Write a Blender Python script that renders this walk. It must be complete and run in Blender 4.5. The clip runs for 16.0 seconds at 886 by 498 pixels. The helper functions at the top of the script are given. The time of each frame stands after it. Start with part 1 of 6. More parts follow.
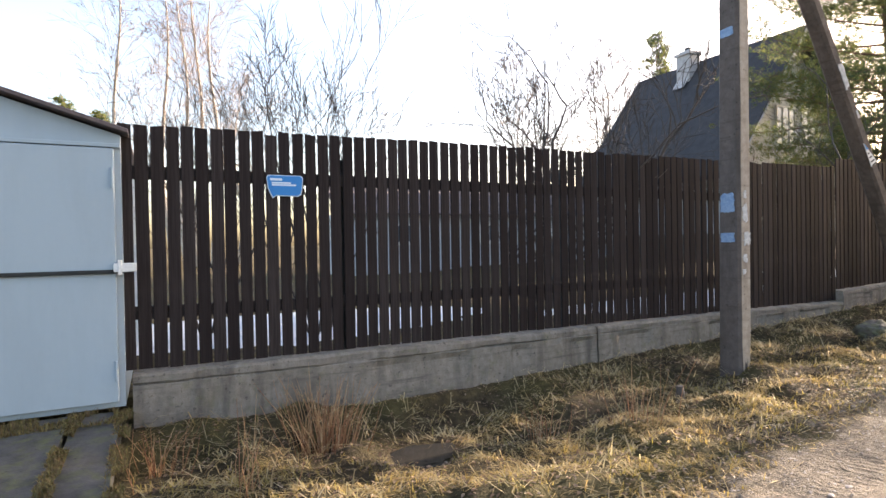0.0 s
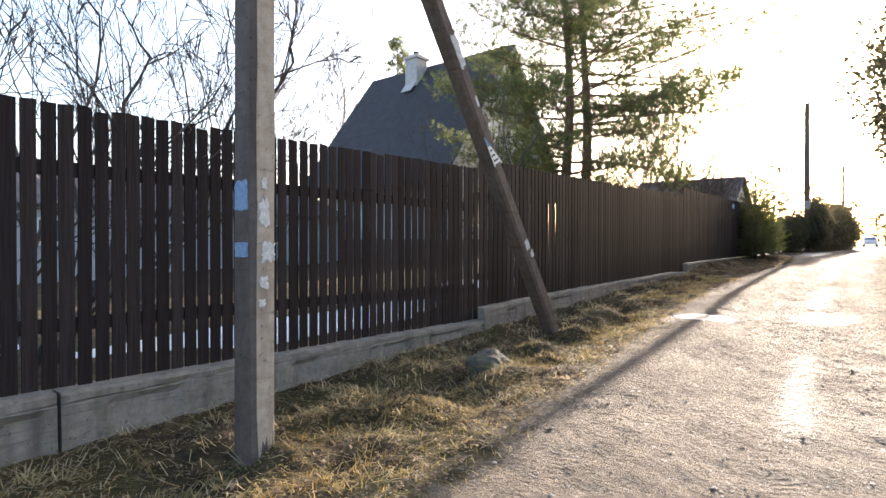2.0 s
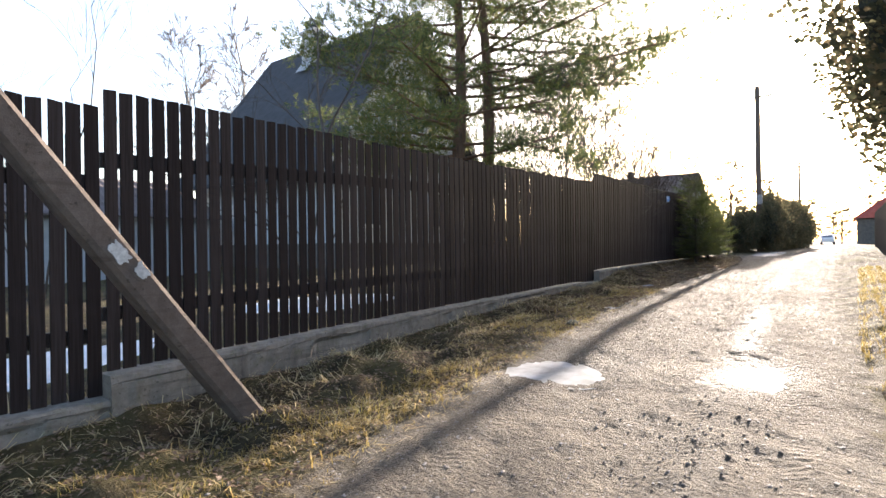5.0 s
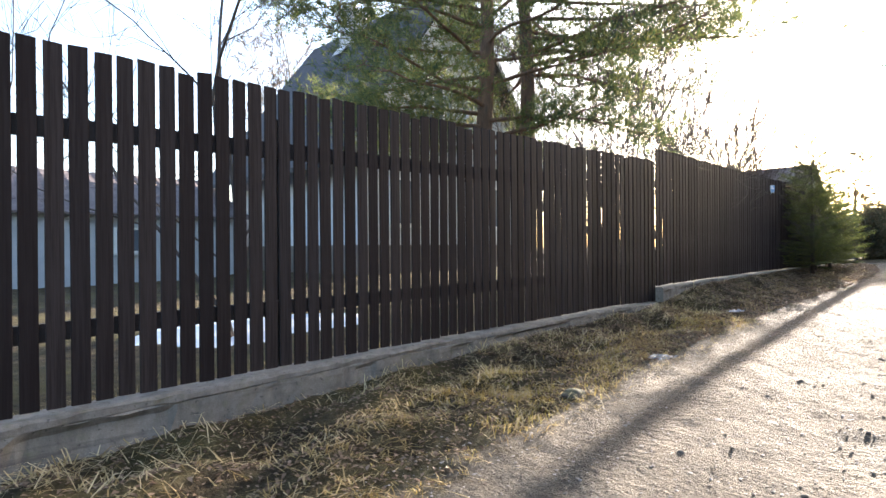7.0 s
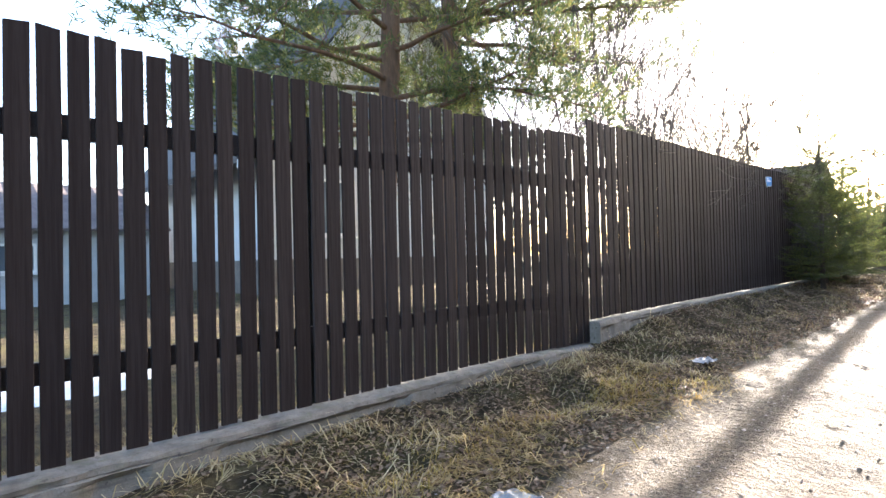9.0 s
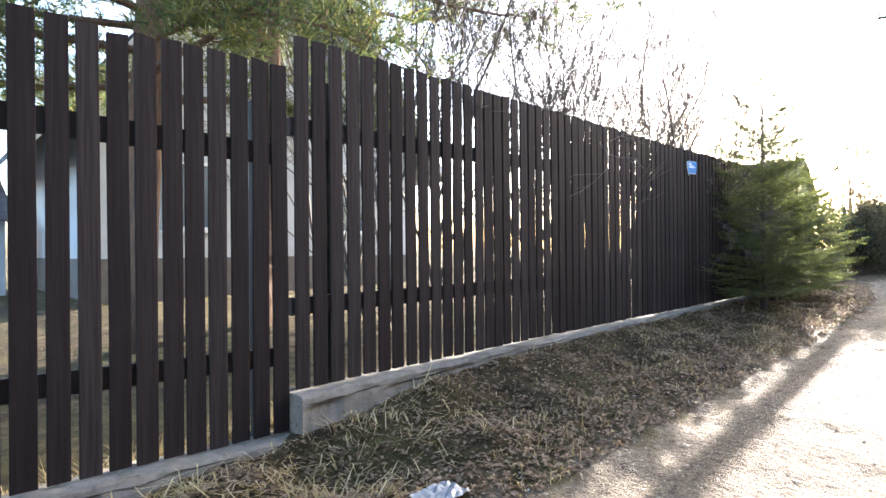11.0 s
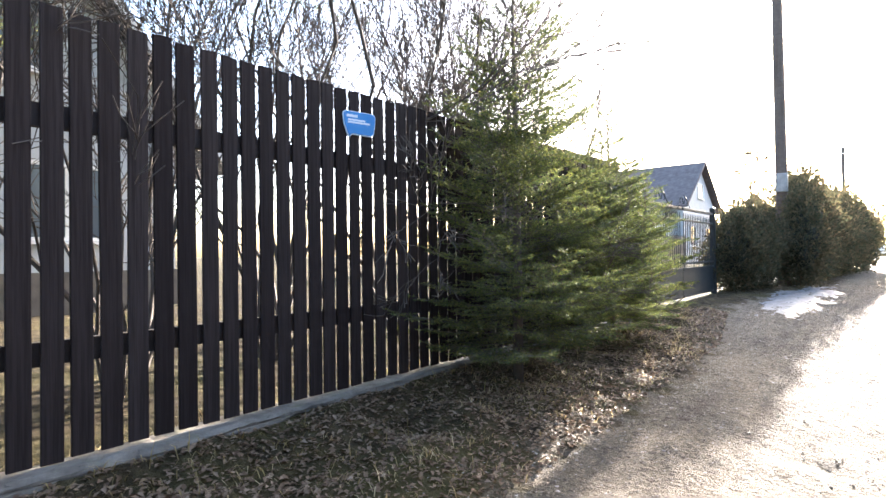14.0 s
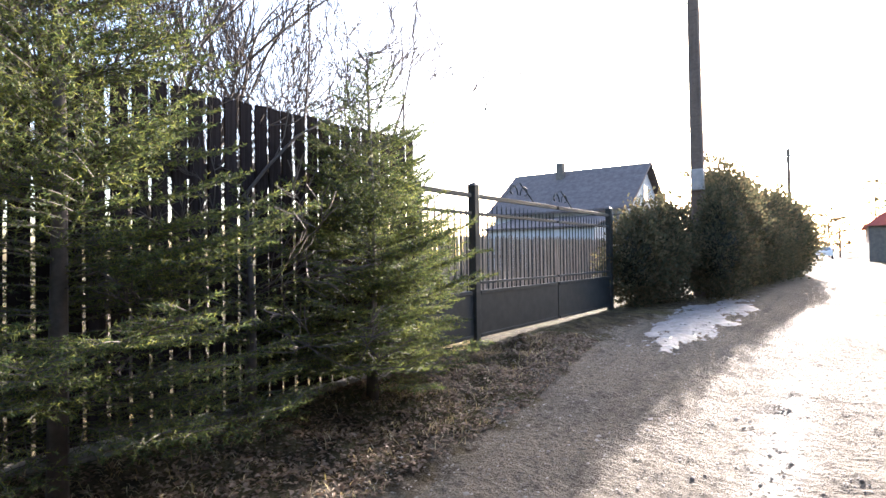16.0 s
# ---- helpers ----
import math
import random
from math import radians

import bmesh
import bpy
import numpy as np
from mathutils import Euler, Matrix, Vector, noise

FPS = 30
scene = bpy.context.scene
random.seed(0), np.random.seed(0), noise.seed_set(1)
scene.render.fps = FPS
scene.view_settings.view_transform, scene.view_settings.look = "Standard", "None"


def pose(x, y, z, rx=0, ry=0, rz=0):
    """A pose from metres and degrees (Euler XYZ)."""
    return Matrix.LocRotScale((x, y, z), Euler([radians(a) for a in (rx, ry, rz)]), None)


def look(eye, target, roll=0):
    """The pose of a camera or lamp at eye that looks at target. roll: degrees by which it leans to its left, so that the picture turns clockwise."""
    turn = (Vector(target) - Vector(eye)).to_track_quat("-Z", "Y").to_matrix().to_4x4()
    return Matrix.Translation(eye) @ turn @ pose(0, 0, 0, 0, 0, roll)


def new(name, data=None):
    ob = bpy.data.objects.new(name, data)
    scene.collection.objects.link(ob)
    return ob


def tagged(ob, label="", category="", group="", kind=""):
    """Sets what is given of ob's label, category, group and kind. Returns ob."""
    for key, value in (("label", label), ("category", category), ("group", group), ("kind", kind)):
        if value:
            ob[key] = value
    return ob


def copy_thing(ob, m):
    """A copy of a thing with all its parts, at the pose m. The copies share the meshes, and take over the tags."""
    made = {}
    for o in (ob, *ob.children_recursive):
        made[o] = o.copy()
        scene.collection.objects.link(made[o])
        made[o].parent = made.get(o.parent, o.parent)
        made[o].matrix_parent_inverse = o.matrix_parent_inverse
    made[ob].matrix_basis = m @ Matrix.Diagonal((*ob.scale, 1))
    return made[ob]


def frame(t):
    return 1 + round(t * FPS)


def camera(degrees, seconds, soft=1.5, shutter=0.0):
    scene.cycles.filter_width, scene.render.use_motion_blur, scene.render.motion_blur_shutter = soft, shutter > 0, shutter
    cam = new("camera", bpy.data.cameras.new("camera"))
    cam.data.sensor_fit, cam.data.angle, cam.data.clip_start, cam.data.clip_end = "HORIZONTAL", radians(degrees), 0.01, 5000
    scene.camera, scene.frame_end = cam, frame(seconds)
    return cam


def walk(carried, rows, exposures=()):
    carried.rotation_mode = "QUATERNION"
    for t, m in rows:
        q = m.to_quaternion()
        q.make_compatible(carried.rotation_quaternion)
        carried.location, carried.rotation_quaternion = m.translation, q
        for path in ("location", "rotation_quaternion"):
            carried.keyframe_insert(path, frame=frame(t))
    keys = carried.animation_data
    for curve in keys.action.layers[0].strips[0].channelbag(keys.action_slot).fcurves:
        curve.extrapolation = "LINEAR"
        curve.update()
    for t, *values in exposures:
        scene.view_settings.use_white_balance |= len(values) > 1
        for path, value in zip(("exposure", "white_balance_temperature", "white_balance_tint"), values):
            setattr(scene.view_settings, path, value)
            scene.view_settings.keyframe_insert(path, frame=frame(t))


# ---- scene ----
cam = camera(77.1, 16.0)
# time, eye, aim, roll
PATH = [
    (0, (-0.253, -5.294, 1.389), (0.662, -3.515, 1.368), -1.0),
    (0.5, (0.655, -5.088, 1.405), (1.701, -3.383, 1.386), -1.1),
    (1, (1.632, -4.925, 1.347), (2.737, -3.257, 1.346), -1.1),
    (1.5, (2.402, -4.934, 1.423), (3.709, -3.421, 1.409), -0.7),
    (2, (3.17, -4.879, 1.446), (4.71, -3.604, 1.424), 0.1),
    (2.5, (3.945, -4.918, 1.485), (5.563, -3.743, 1.460), -0.0),
    (3, (4.813, -4.897, 1.449), (6.453, -3.752, 1.435), -0.1),
    (3.5, (5.611, -4.892, 1.45), (7.276, -3.784, 1.441), -0.2),
    (3.7, (5.993, -4.853, 1.432), (7.659, -3.746, 1.412), -0.1),
    (5.8, (9.237, -4.463, 1.465), (10.714, -3.114, 1.457), 1.0),
    (6, (9.61, -4.362, 1.49), (11.032, -2.956, 1.469), 2.1),
    (6.5, (10.689, -4.237, 1.492), (12.075, -2.794, 1.479), -0.3),
    (7, (11.437, -3.919, 1.487), (12.832, -2.486, 1.484), -0.4),
    (7.5, (12.24, -3.775, 1.491), (13.63, -2.338, 1.504), -1.2),
    (8, (13.058, -3.529, 1.48), (14.424, -2.067, 1.503), -1.3),
    (8.2, (13.348, -3.467, 1.507), (14.717, -2.008, 1.532), -1.4),
    (10.3, (17.051, -3.086, 1.632), (18.437, -1.645, 1.659), -0.9),
    (10.5, (17.387, -3.09, 1.656), (18.778, -1.653, 1.677), -0.8),
    (11, (18.198, -3.043, 1.713), (19.597, -1.613, 1.718), -0.5),
    (11.5, (18.977, -3.008, 1.72), (20.391, -1.593, 1.734), -0.7),
    (12, (19.782, -2.921, 1.739), (21.19, -1.501, 1.764), -1.0),
    (12.5, (20.705, -2.825, 1.805), (22.128, -1.42, 1.823), -0.6),
    (13, (21.5, -2.871, 1.823), (22.944, -1.488, 1.846), -0.8),
    (13.5, (22.304, -2.99, 1.808), (23.808, -1.672, 1.838), -1.2),
    (14, (23.156, -3.02, 1.855), (24.705, -1.755, 1.874), -0.7),
    (14.5, (23.972, -3.115, 1.886), (25.559, -1.899, 1.907), -0.7),
    (15, (24.766, -3.143, 1.945), (26.366, -1.943, 1.952), 0.1),
    (15.5, (25.522, -3.259, 1.948), (27.13, -2.07, 1.967), -0.5),
    (16, (26.188, -3.452, 1.953), (27.804, -2.274, 1.978), -0.8),
]
# seconds, stops, kelvin, tint: the clip's camera opens up as the sun comes into view
EXPOSURES = [(0.0, 2.38, 6850, 19), (0.5, 2.7, 6800, 19), (1.0, 2.8, 6700, 19), (1.5, 2.5, 6550, 18), (2.0, 2.28, 6400, 17), (3.7, 2.12, 6150, 17), (6.0, 2.45, 6100, 14), (8.2, 3.1, 5950, 14), (11.0, 3.5, 5900, 14), (13.0, 3.35, 5900, 14), (14.5, 3.15, 5850, 14), (16.0, 2.78, 5800, 17)]
walk(cam, [(t, look(eye, aim, roll)) for t, eye, aim, roll in PATH], EXPOSURES)

# ---------------------------------------------------------------- world, sun
SUN_AZ, SUN_EL = 3.5, 13.5          # degrees from +x towards +y, and above the horizon
world = bpy.data.worlds.new("sky")
scene.world = world
world.use_nodes = True
wn = world.node_tree.nodes
sky = wn.new("ShaderNodeTexSky")
sky.sky_type, sky.sun_disc = "NISHITA", False
sky.sun_elevation, sky.sun_rotation = radians(SUN_EL), radians(90 - SUN_AZ)
sky.air_density, sky.dust_density, sky.ozone_density = 1.0, 3.0, 1.0
wn["Background"].inputs[1].default_value = 0.14
world.node_tree.links.new(sky.outputs[0], wn["Background"].inputs[0])
sun = new("sun", bpy.data.lights.new("sun", "SUN"))
sun.data.energy, sun.data.angle, sun.data.color = 4.9, radians(0.45), (1.0, 0.87, 0.70)
sdir = Vector((math.cos(radians(SUN_EL)) * math.cos(radians(SUN_AZ)),
               math.cos(radians(SUN_EL)) * math.sin(radians(SUN_AZ)), math.sin(radians(SUN_EL))))
sun.matrix_world = look(sdir * 100, (0, 0, 0))

# ---------------------------------------------------------------- materials


class Nodes:
    """Small wrapper to write node trees in few lines."""

    def __init__(self, name, rough=0.8, metal=0.0, spec=0.5):
        self.m = bpy.data.materials.new(name)
        self.m.use_nodes = True
        self.t = self.m.node_tree
        self.b = self.t.nodes["Principled BSDF"]
        self.b.inputs["Roughness"].default_value = rough
        self.b.inputs["Metallic"].default_value = metal
        self.b.inputs["Specular IOR Level"].default_value = spec
        self.pos = self.t.nodes.new("ShaderNodeNewGeometry").outputs["Position"]

    def link(self, a, b):
        self.t.links.new(a, b)

    def local(self):
        self.pos = self.t.nodes.new("ShaderNodeTexCoord").outputs["Object"]
        return self

    def stretch(self, sx, sy, sz):
        n = self.t.nodes.new("ShaderNodeMapping")
        n.inputs["Scale"].default_value = (sx, sy, sz)
        self.link(self.pos, n.inputs["Vector"])
        return n.outputs[0]

    def noise(self, scale, detail=4, rough=0.6, vec=None):
        n = self.t.nodes.new("ShaderNodeTexNoise")
        n.inputs["Scale"].default_value, n.inputs["Detail"].default_value, n.inputs["Roughness"].default_value = scale, detail, rough
        self.link(vec or self.pos, n.inputs["Vector"])
        return n.outputs["Fac"]

    def cells(self, scale, vec=None, what="Distance"):
        n = self.t.nodes.new("ShaderNodeTexVoronoi")
        n.inputs["Scale"].default_value = scale
        self.link(vec or self.pos, n.inputs["Vector"])
        return n.outputs[what]

    def ramp(self, fac, *stops):
        n = self.t.nodes.new("ShaderNodeValToRGB")
        e = n.color_ramp.elements
        while len(e) < len(stops):
            e.new(0.5)
        for el, (p, c) in zip(e, stops):
            el.position = p
            el.color = (*c, 1) if not isinstance(c, (int, float)) else (c, c, c, 1)
        self.link(fac, n.inputs[0])
        return n.outputs[0]

    def mix(self, fac, a, b, kind="MIX"):
        n = self.t.nodes.new("ShaderNodeMix")
        n.data_type, n.blend_type = "RGBA", kind
        for k, v in ((0, fac), (6, a), (7, b)):
            if isinstance(v, (int, float)):
                n.inputs[k].default_value = v if k == 0 else (v, v, v, 1)
            elif isinstance(v, tuple):
                n.inputs[k].default_value = (*v, 1)
            else:
                self.link(v, n.inputs[k])
        return n.outputs[2]

    def math(self, op, a, b):
        n = self.t.nodes.new("ShaderNodeMath")
        n.operation = op
        for k, v in ((0, a), (1, b)):
            if isinstance(v, (int, float)):
                n.inputs[k].default_value = v
            else:
                self.link(v, n.inputs[k])
        return n.outputs[0]

    def attr(self, name):
        n = self.t.nodes.new("ShaderNodeAttribute")
        n.attribute_name = name
        return n.outputs["Fac"]

    def island(self):
        return self.t.nodes.new("ShaderNodeNewGeometry").outputs["Random Per Island"]

    def each(self):
        return self.t.nodes.new("ShaderNodeObjectInfo").outputs["Random"]

    def color(self, c):
        if isinstance(c, tuple):
            self.b.inputs["Base Color"].default_value = (*c, 1)
        else:
            self.link(c, self.b.inputs["Base Color"])
        return self

    def rough(self, r):
        self.link(r, self.b.inputs["Roughness"])
        return self

    def bump(self, h, strength=0.4, dist=0.01):
        n = self.t.nodes.new("ShaderNodeBump")
        n.inputs["Strength"].default_value, n.inputs["Distance"].default_value = strength, dist
        self.link(h, n.inputs["Height"])
        self.link(n.outputs[0], self.b.inputs["Normal"])
        return self

    def leafy(self, amount):
        """Thin leaves let some light through."""
        self.b.inputs["Transmission Weight"].default_value = 0.0
        tr = self.t.nodes.new("ShaderNodeBsdfTranslucent")
        mx = self.t.nodes.new("ShaderNodeMixShader")
        mx.inputs[0].default_value = amount
        src = self.b.inputs["Base Color"]
        if src.links:
            self.link(src.links[0].from_socket, tr.inputs[0])
        else:
            tr.inputs[0].default_value = src.default_value
        out = self.t.nodes["Material Output"]
        self.link(self.b.outputs[0], mx.inputs[1])
        self.link(tr.outputs[0], mx.inputs[2])
        self.link(mx.outputs[0], out.inputs[0])
        return self


def two_tone(name, c1, c2, scale=6.0, rough=0.8, bump=0.3, dist=0.004, fine=60.0, metal=0.0, vec=None, spec=0.5):
    n = Nodes(name, rough, metal, spec)
    v = n.stretch(*vec) if vec else None
    big, small = n.noise(scale, 5, 0.6, v), n.noise(fine, 3, 0.6, v)
    n.color(n.mix(n.ramp(small, (0.35, 0.0), (0.7, 0.35)), n.ramp(big, (0.35, c1), (0.65, c2)), tuple(x * 0.6 for x in c1)))
    n.bump(n.mix(0.5, big, small), bump, dist)
    return n.m


def make_board_paint():
    n = Nodes("brown_fence_stain", 0.82, 0, 0.04).local()
    v = n.stretch(1, 1, 0.06)
    grain = n.noise(70, 4, 0.65, v)
    patch = n.noise(3.0, 4, 0.6)
    tone = n.ramp(n.each(), (0.0, (0.0250, 0.0195, 0.0190)), (0.5, (0.0335, 0.0265, 0.0255)), (1.0, (0.048, 0.0385, 0.0368)))
    worn = n.mix(n.ramp(patch, (0.5, 0.0), (0.75, 0.5)), tone, (0.054, 0.042, 0.039))
    n.color(n.mix(n.ramp(grain, (0.4, 0.0), (0.62, 0.55)), worn, (0.017, 0.012, 0.011)))
    n.rough(n.ramp(grain, (0.3, 0.5), (0.7, 0.8)))
    return n.bump(grain, 0.5, 0.003).m


def make_concrete(name, a, b, dark, moss=0.0):
    n = Nodes(name, 0.9)
    big, mid, fine = n.noise(1.6, 5), n.noise(14, 5), n.noise(120, 3)
    streak = n.noise(5, 4, 0.6, n.stretch(1, 1, 0.15))
    base = n.mix(n.ramp(mid, (0.3, 0.0), (0.7, 1.0)), a, b)
    base = n.mix(n.ramp(streak, (0.52, 0.0), (0.72, 0.75)), base, dark)
    base = n.mix(n.ramp(big, (0.55, 0.0), (0.75, 0.5)), base, dark)
    if moss:
        base = n.mix(n.ramp(n.noise(9, 5), (0.62 - 0.2 * moss, 0.0), (0.72, moss)), base, (0.10, 0.11, 0.035))
    lines = n.noise(1.0, 5, 0.7, n.stretch(0.8, 0.8, 16))
    base = n.mix(n.ramp(lines, (0.56, 0.0), (0.66, 0.55)), base, dark)
    pits = n.noise(26, 3, 0.6)
    base = n.mix(n.ramp(pits, (0.62, 0.0), (0.70, 0.7)), base, tuple(x * 0.6 for x in dark))
    n.color(n.mix(n.ramp(fine, (0.45, 0.0), (0.75, 0.4)), base, tuple(x * 0.5 for x in a)))
    return n.bump(n.mix(0.35, n.mix(0.5, mid, lines), n.mix(0.5, fine, pits)), 0.75, 0.016).m


def make_ground():
    n = Nodes("gravel_and_turf", 0.9, 0, 0.16)
    road = n.attr("road")
    wet = n.math("MULTIPLY", n.attr("wet"), n.ramp(n.noise(16, 5, 0.7), (0.38, 0.25), (0.58, 1.0)))
    sep = n.t.nodes.new("ShaderNodeSeparateXYZ")
    n.link(n.pos, sep.inputs[0])
    wob = n.math("MULTIPLY", n.noise(5, 3), 5.0)
    lugs = n.math("SINE", n.math("ADD", n.math("MULTIPLY", sep.outputs[0], 92.0), n.math("ADD", wob, n.math("MULTIPLY", sep.outputs[1], 40.0))), 0.0)
    press = n.math("MULTIPLY", n.attr("tread"), n.ramp(n.noise(2.2, 4, 0.6), (0.40, 0.0), (0.58, 1.0)))
    lugs = n.math("MULTIPLY", n.math("ADD", n.math("MULTIPLY", lugs, 0.5), 0.5), press)
    fine, peb = n.noise(90, 4, 0.7), n.cells(55)
    blot, mid = n.noise(0.9, 5), n.noise(7, 5)
    gravel = n.ramp(fine, (0.28, (0.108, 0.087, 0.063)), (0.52, (0.212, 0.175, 0.128)), (0.75, (0.33, 0.284, 0.222)))
    gravel = n.mix(n.ramp(blot, (0.4, 0.0), (0.7, 0.55)), gravel, (0.13, 0.11, 0.09))
    gravel = n.mix(n.ramp(peb, (0.0, 0.5), (0.35, 0.0)), gravel, (0.33, 0.31, 0.28))
    clods = n.noise(21, 4, 0.6)
    gravel = n.mix(n.ramp(clods, (0.5, 0.0), (0.64, 0.6)), gravel, (0.075, 0.062, 0.048))
    streak = n.noise(1.0, 4, 0.6, n.stretch(0.5, 6, 1))
    gravel = n.mix(n.ramp(streak, (0.48, 0.0), (0.66, 0.45)), gravel, (0.10, 0.084, 0.066))
    gravel = n.mix(wet, gravel, (0.052, 0.044, 0.036))
    turf = n.ramp(mid, (0.3, (0.030, 0.022, 0.014)), (0.5, (0.070, 0.053, 0.030)), (0.7, (0.14, 0.110, 0.055)))
    turf = n.mix(n.ramp(blot, (0.45, 0.0), (0.65, 0.6)), turf, (0.11, 0.10, 0.035))
    edge = n.ramp(n.math("ADD", road, n.math("MULTIPLY", n.math("SUBTRACT", n.noise(3, 6, 0.7), 0.5), 1.6)), (0.35, 0.0), (0.6, 1.0))
    n.color(n.mix(edge, turf, gravel))
    rough = n.mix(edge, 0.95, n.mix(wet, n.ramp(blot, (0.35, 0.86), (0.65, 0.97)), 0.50))
    n.rough(rough)
    clod = n.ramp(clods, (0.40, 0.0), (0.62, 1.0))
    tread = n.ramp(n.noise(1.0, 3, 0.5, n.stretch(26, 9, 9)), (0.42, 0.0), (0.58, 1.0))
    h = n.mix(0.5, fine, n.mix(0.6, n.ramp(peb, (0.0, 1.0), (0.5, 0.0)), mid))
    h = n.mix(0.3, h, n.mix(0.4, clod, tread))
    return n.bump(n.math("ADD", h, n.math("MULTIPLY", lugs, 0.26)), 1.0, 0.075).m


def make_leaf(name, *cols, thru=0.35, rough=0.6, patch=None):
    n = Nodes(name, rough, 0, 0.3)
    step = 1.0 / max(1, len(cols) - 1)
    col = n.ramp(n.island(), *[(i * step, c) for i, c in enumerate(cols)])
    if patch:
        col = n.mix(n.ramp(n.noise(1.7, 4, 0.65), (0.42, 0.0), (0.62, 0.8)), col, patch)
    n.color(col)
    return n.leafy(thru).m


def make_bark(name, a, b, scale=14, stretch=0.25):
    n = Nodes(name, 0.9)
    v = n.stretch(1, 1, stretch)
    k, f = n.cells(scale, v), n.noise(40, 4, 0.7, v)
    n.color(n.mix(f, n.ramp(k, (0.1, a), (0.6, b)), tuple(x * 0.55 for x in a)))
    return n.bump(n.mix(0.5, k, f), 0.8, 0.02).m


def make_sheet(name, c, rough, dirt, ribs=0.0, metal=0.0):
    n = Nodes(name, rough, metal)
    s = n.noise(4, 5, 0.6, n.stretch(1.0, 1.0, 0.2))
    n.color(n.mix(n.ramp(s, (0.45, 0.0), (0.8, 0.55)), c, dirt))
    n.rough(n.ramp(n.noise(20, 4), (0.3, max(0.05, rough - 0.12)), (0.7, min(1.0, rough + 0.15))))
    return n.bump(n.noise(2.2, 3), 0.25, 0.02).m


M_BOARD = make_board_paint()
M_RAIL = two_tone("dark_rail_wood", (0.022, 0.015, 0.012), (0.036, 0.024, 0.020), 4, 0.8)
M_STEEL = two_tone("dark_painted_steel", (0.020, 0.025, 0.025), (0.034, 0.036, 0.036), 9, 0.6, 0.1, spec=0.25)
M_PANEL = two_tone("dark_profiled_sheet", (0.014, 0.013, 0.014), (0.022, 0.02, 0.02), 5, 0.8, 0.2, spec=0.2)
M_CONC = make_concrete("weathered_concrete", (0.155, 0.136, 0.114), (0.25, 0.222, 0.186), (0.070, 0.060, 0.048), 0.4)
M_POLE = make_concrete("pole_concrete", (0.105, 0.078, 0.063), (0.155, 0.120, 0.098), (0.062, 0.045, 0.036))
M_SHAFT = make_concrete("dark_pole_concrete", (0.086, 0.067, 0.058), (0.135, 0.107, 0.092), (0.052, 0.040, 0.033))
M_POLEPALE = make_concrete("pole_bare_lit_concrete", (0.33, 0.262, 0.20), (0.47, 0.39, 0.31), (0.19, 0.145, 0.108))
M_STONE = make_concrete("boulder_stone", (0.062, 0.053, 0.043), (0.105, 0.093, 0.078), (0.03, 0.025, 0.02), 0.8)
M_SLAB = make_concrete("apron_concrete", (0.050, 0.046, 0.043), (0.088, 0.083, 0.078), (0.022, 0.019, 0.016), 0.8)
M_GROUND = make_ground()
M_STRAW = make_leaf("dry_grass", (0.30, 0.21, 0.10), (0.48, 0.36, 0.17), (0.58, 0.47, 0.26), (0.66, 0.57, 0.38), (0.34, 0.29, 0.085), thru=0.55, patch=(0.30, 0.22, 0.085))
M_PALE = make_leaf("bleached_straw", (0.46, 0.37, 0.20), (0.56, 0.46, 0.26), (0.64, 0.55, 0.35), thru=0.4)
M_GREEN = make_leaf("spring_grass", (0.26, 0.21, 0.05), (0.42, 0.33, 0.085), (0.54, 0.42, 0.14), thru=0.45, patch=(0.36, 0.24, 0.075))
M_LITTER = make_leaf("fallen_leaves", (0.12, 0.075, 0.046), (0.19, 0.125, 0.078), (0.25, 0.175, 0.115), (0.31, 0.23, 0.16), thru=0.25)
M_SHOOT = make_leaf("dry_shoots", (0.24, 0.105, 0.055), (0.36, 0.20, 0.10), (0.48, 0.34, 0.19), thru=0.1)
M_TWIG = two_tone("dark_twigs", (0.060, 0.048, 0.040), (0.105, 0.085, 0.07), 8, 0.85)
M_BIRCH_TWIG = two_tone("birch_twigs", (0.20, 0.15, 0.12), (0.28, 0.22, 0.18), 5, 0.85)
M_BIRCH = make_bark("birch_bark", (0.42, 0.37, 0.31), (0.62, 0.58, 0.52), 3, 2.5)
M_PINEBARK = make_bark("pine_bark", (0.12, 0.075, 0.052), (0.24, 0.14, 0.085))
M_NEEDLE = make_leaf("pine_needles", (0.05, 0.085, 0.04), (0.09, 0.125, 0.05), (0.16, 0.175, 0.055), (0.22, 0.205, 0.065), thru=0.5)
M_SPRUCE = make_leaf("spruce_needles", (0.045, 0.070, 0.028), (0.085, 0.112, 0.036), (0.23, 0.235, 0.055), thru=0.48)
M_THUJA = make_leaf("hedge_foliage", (0.058, 0.062, 0.036), (0.095, 0.090, 0.050), (0.16, 0.120, 0.068), thru=0.5, rough=0.9)
# near-black colour standing in for the shade deep inside the bushes
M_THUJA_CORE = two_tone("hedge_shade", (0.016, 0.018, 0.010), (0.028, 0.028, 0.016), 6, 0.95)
M_BLUE = make_sheet("pale_blue_paint", (0.33, 0.405, 0.455), 0.55, (0.27, 0.325, 0.36))
M_SLATE = two_tone("garage_roof_edge", (0.10, 0.075, 0.075), (0.16, 0.12, 0.115), 9, 0.8)
M_WHITE = two_tone("white_paint", (0.70, 0.69, 0.66), (0.78, 0.77, 0.75), 5, 0.6, 0.15)
M_SIGN = make_sheet("sign_blue", (0.010, 0.185, 0.50), 0.55, (0.03, 0.26, 0.56))
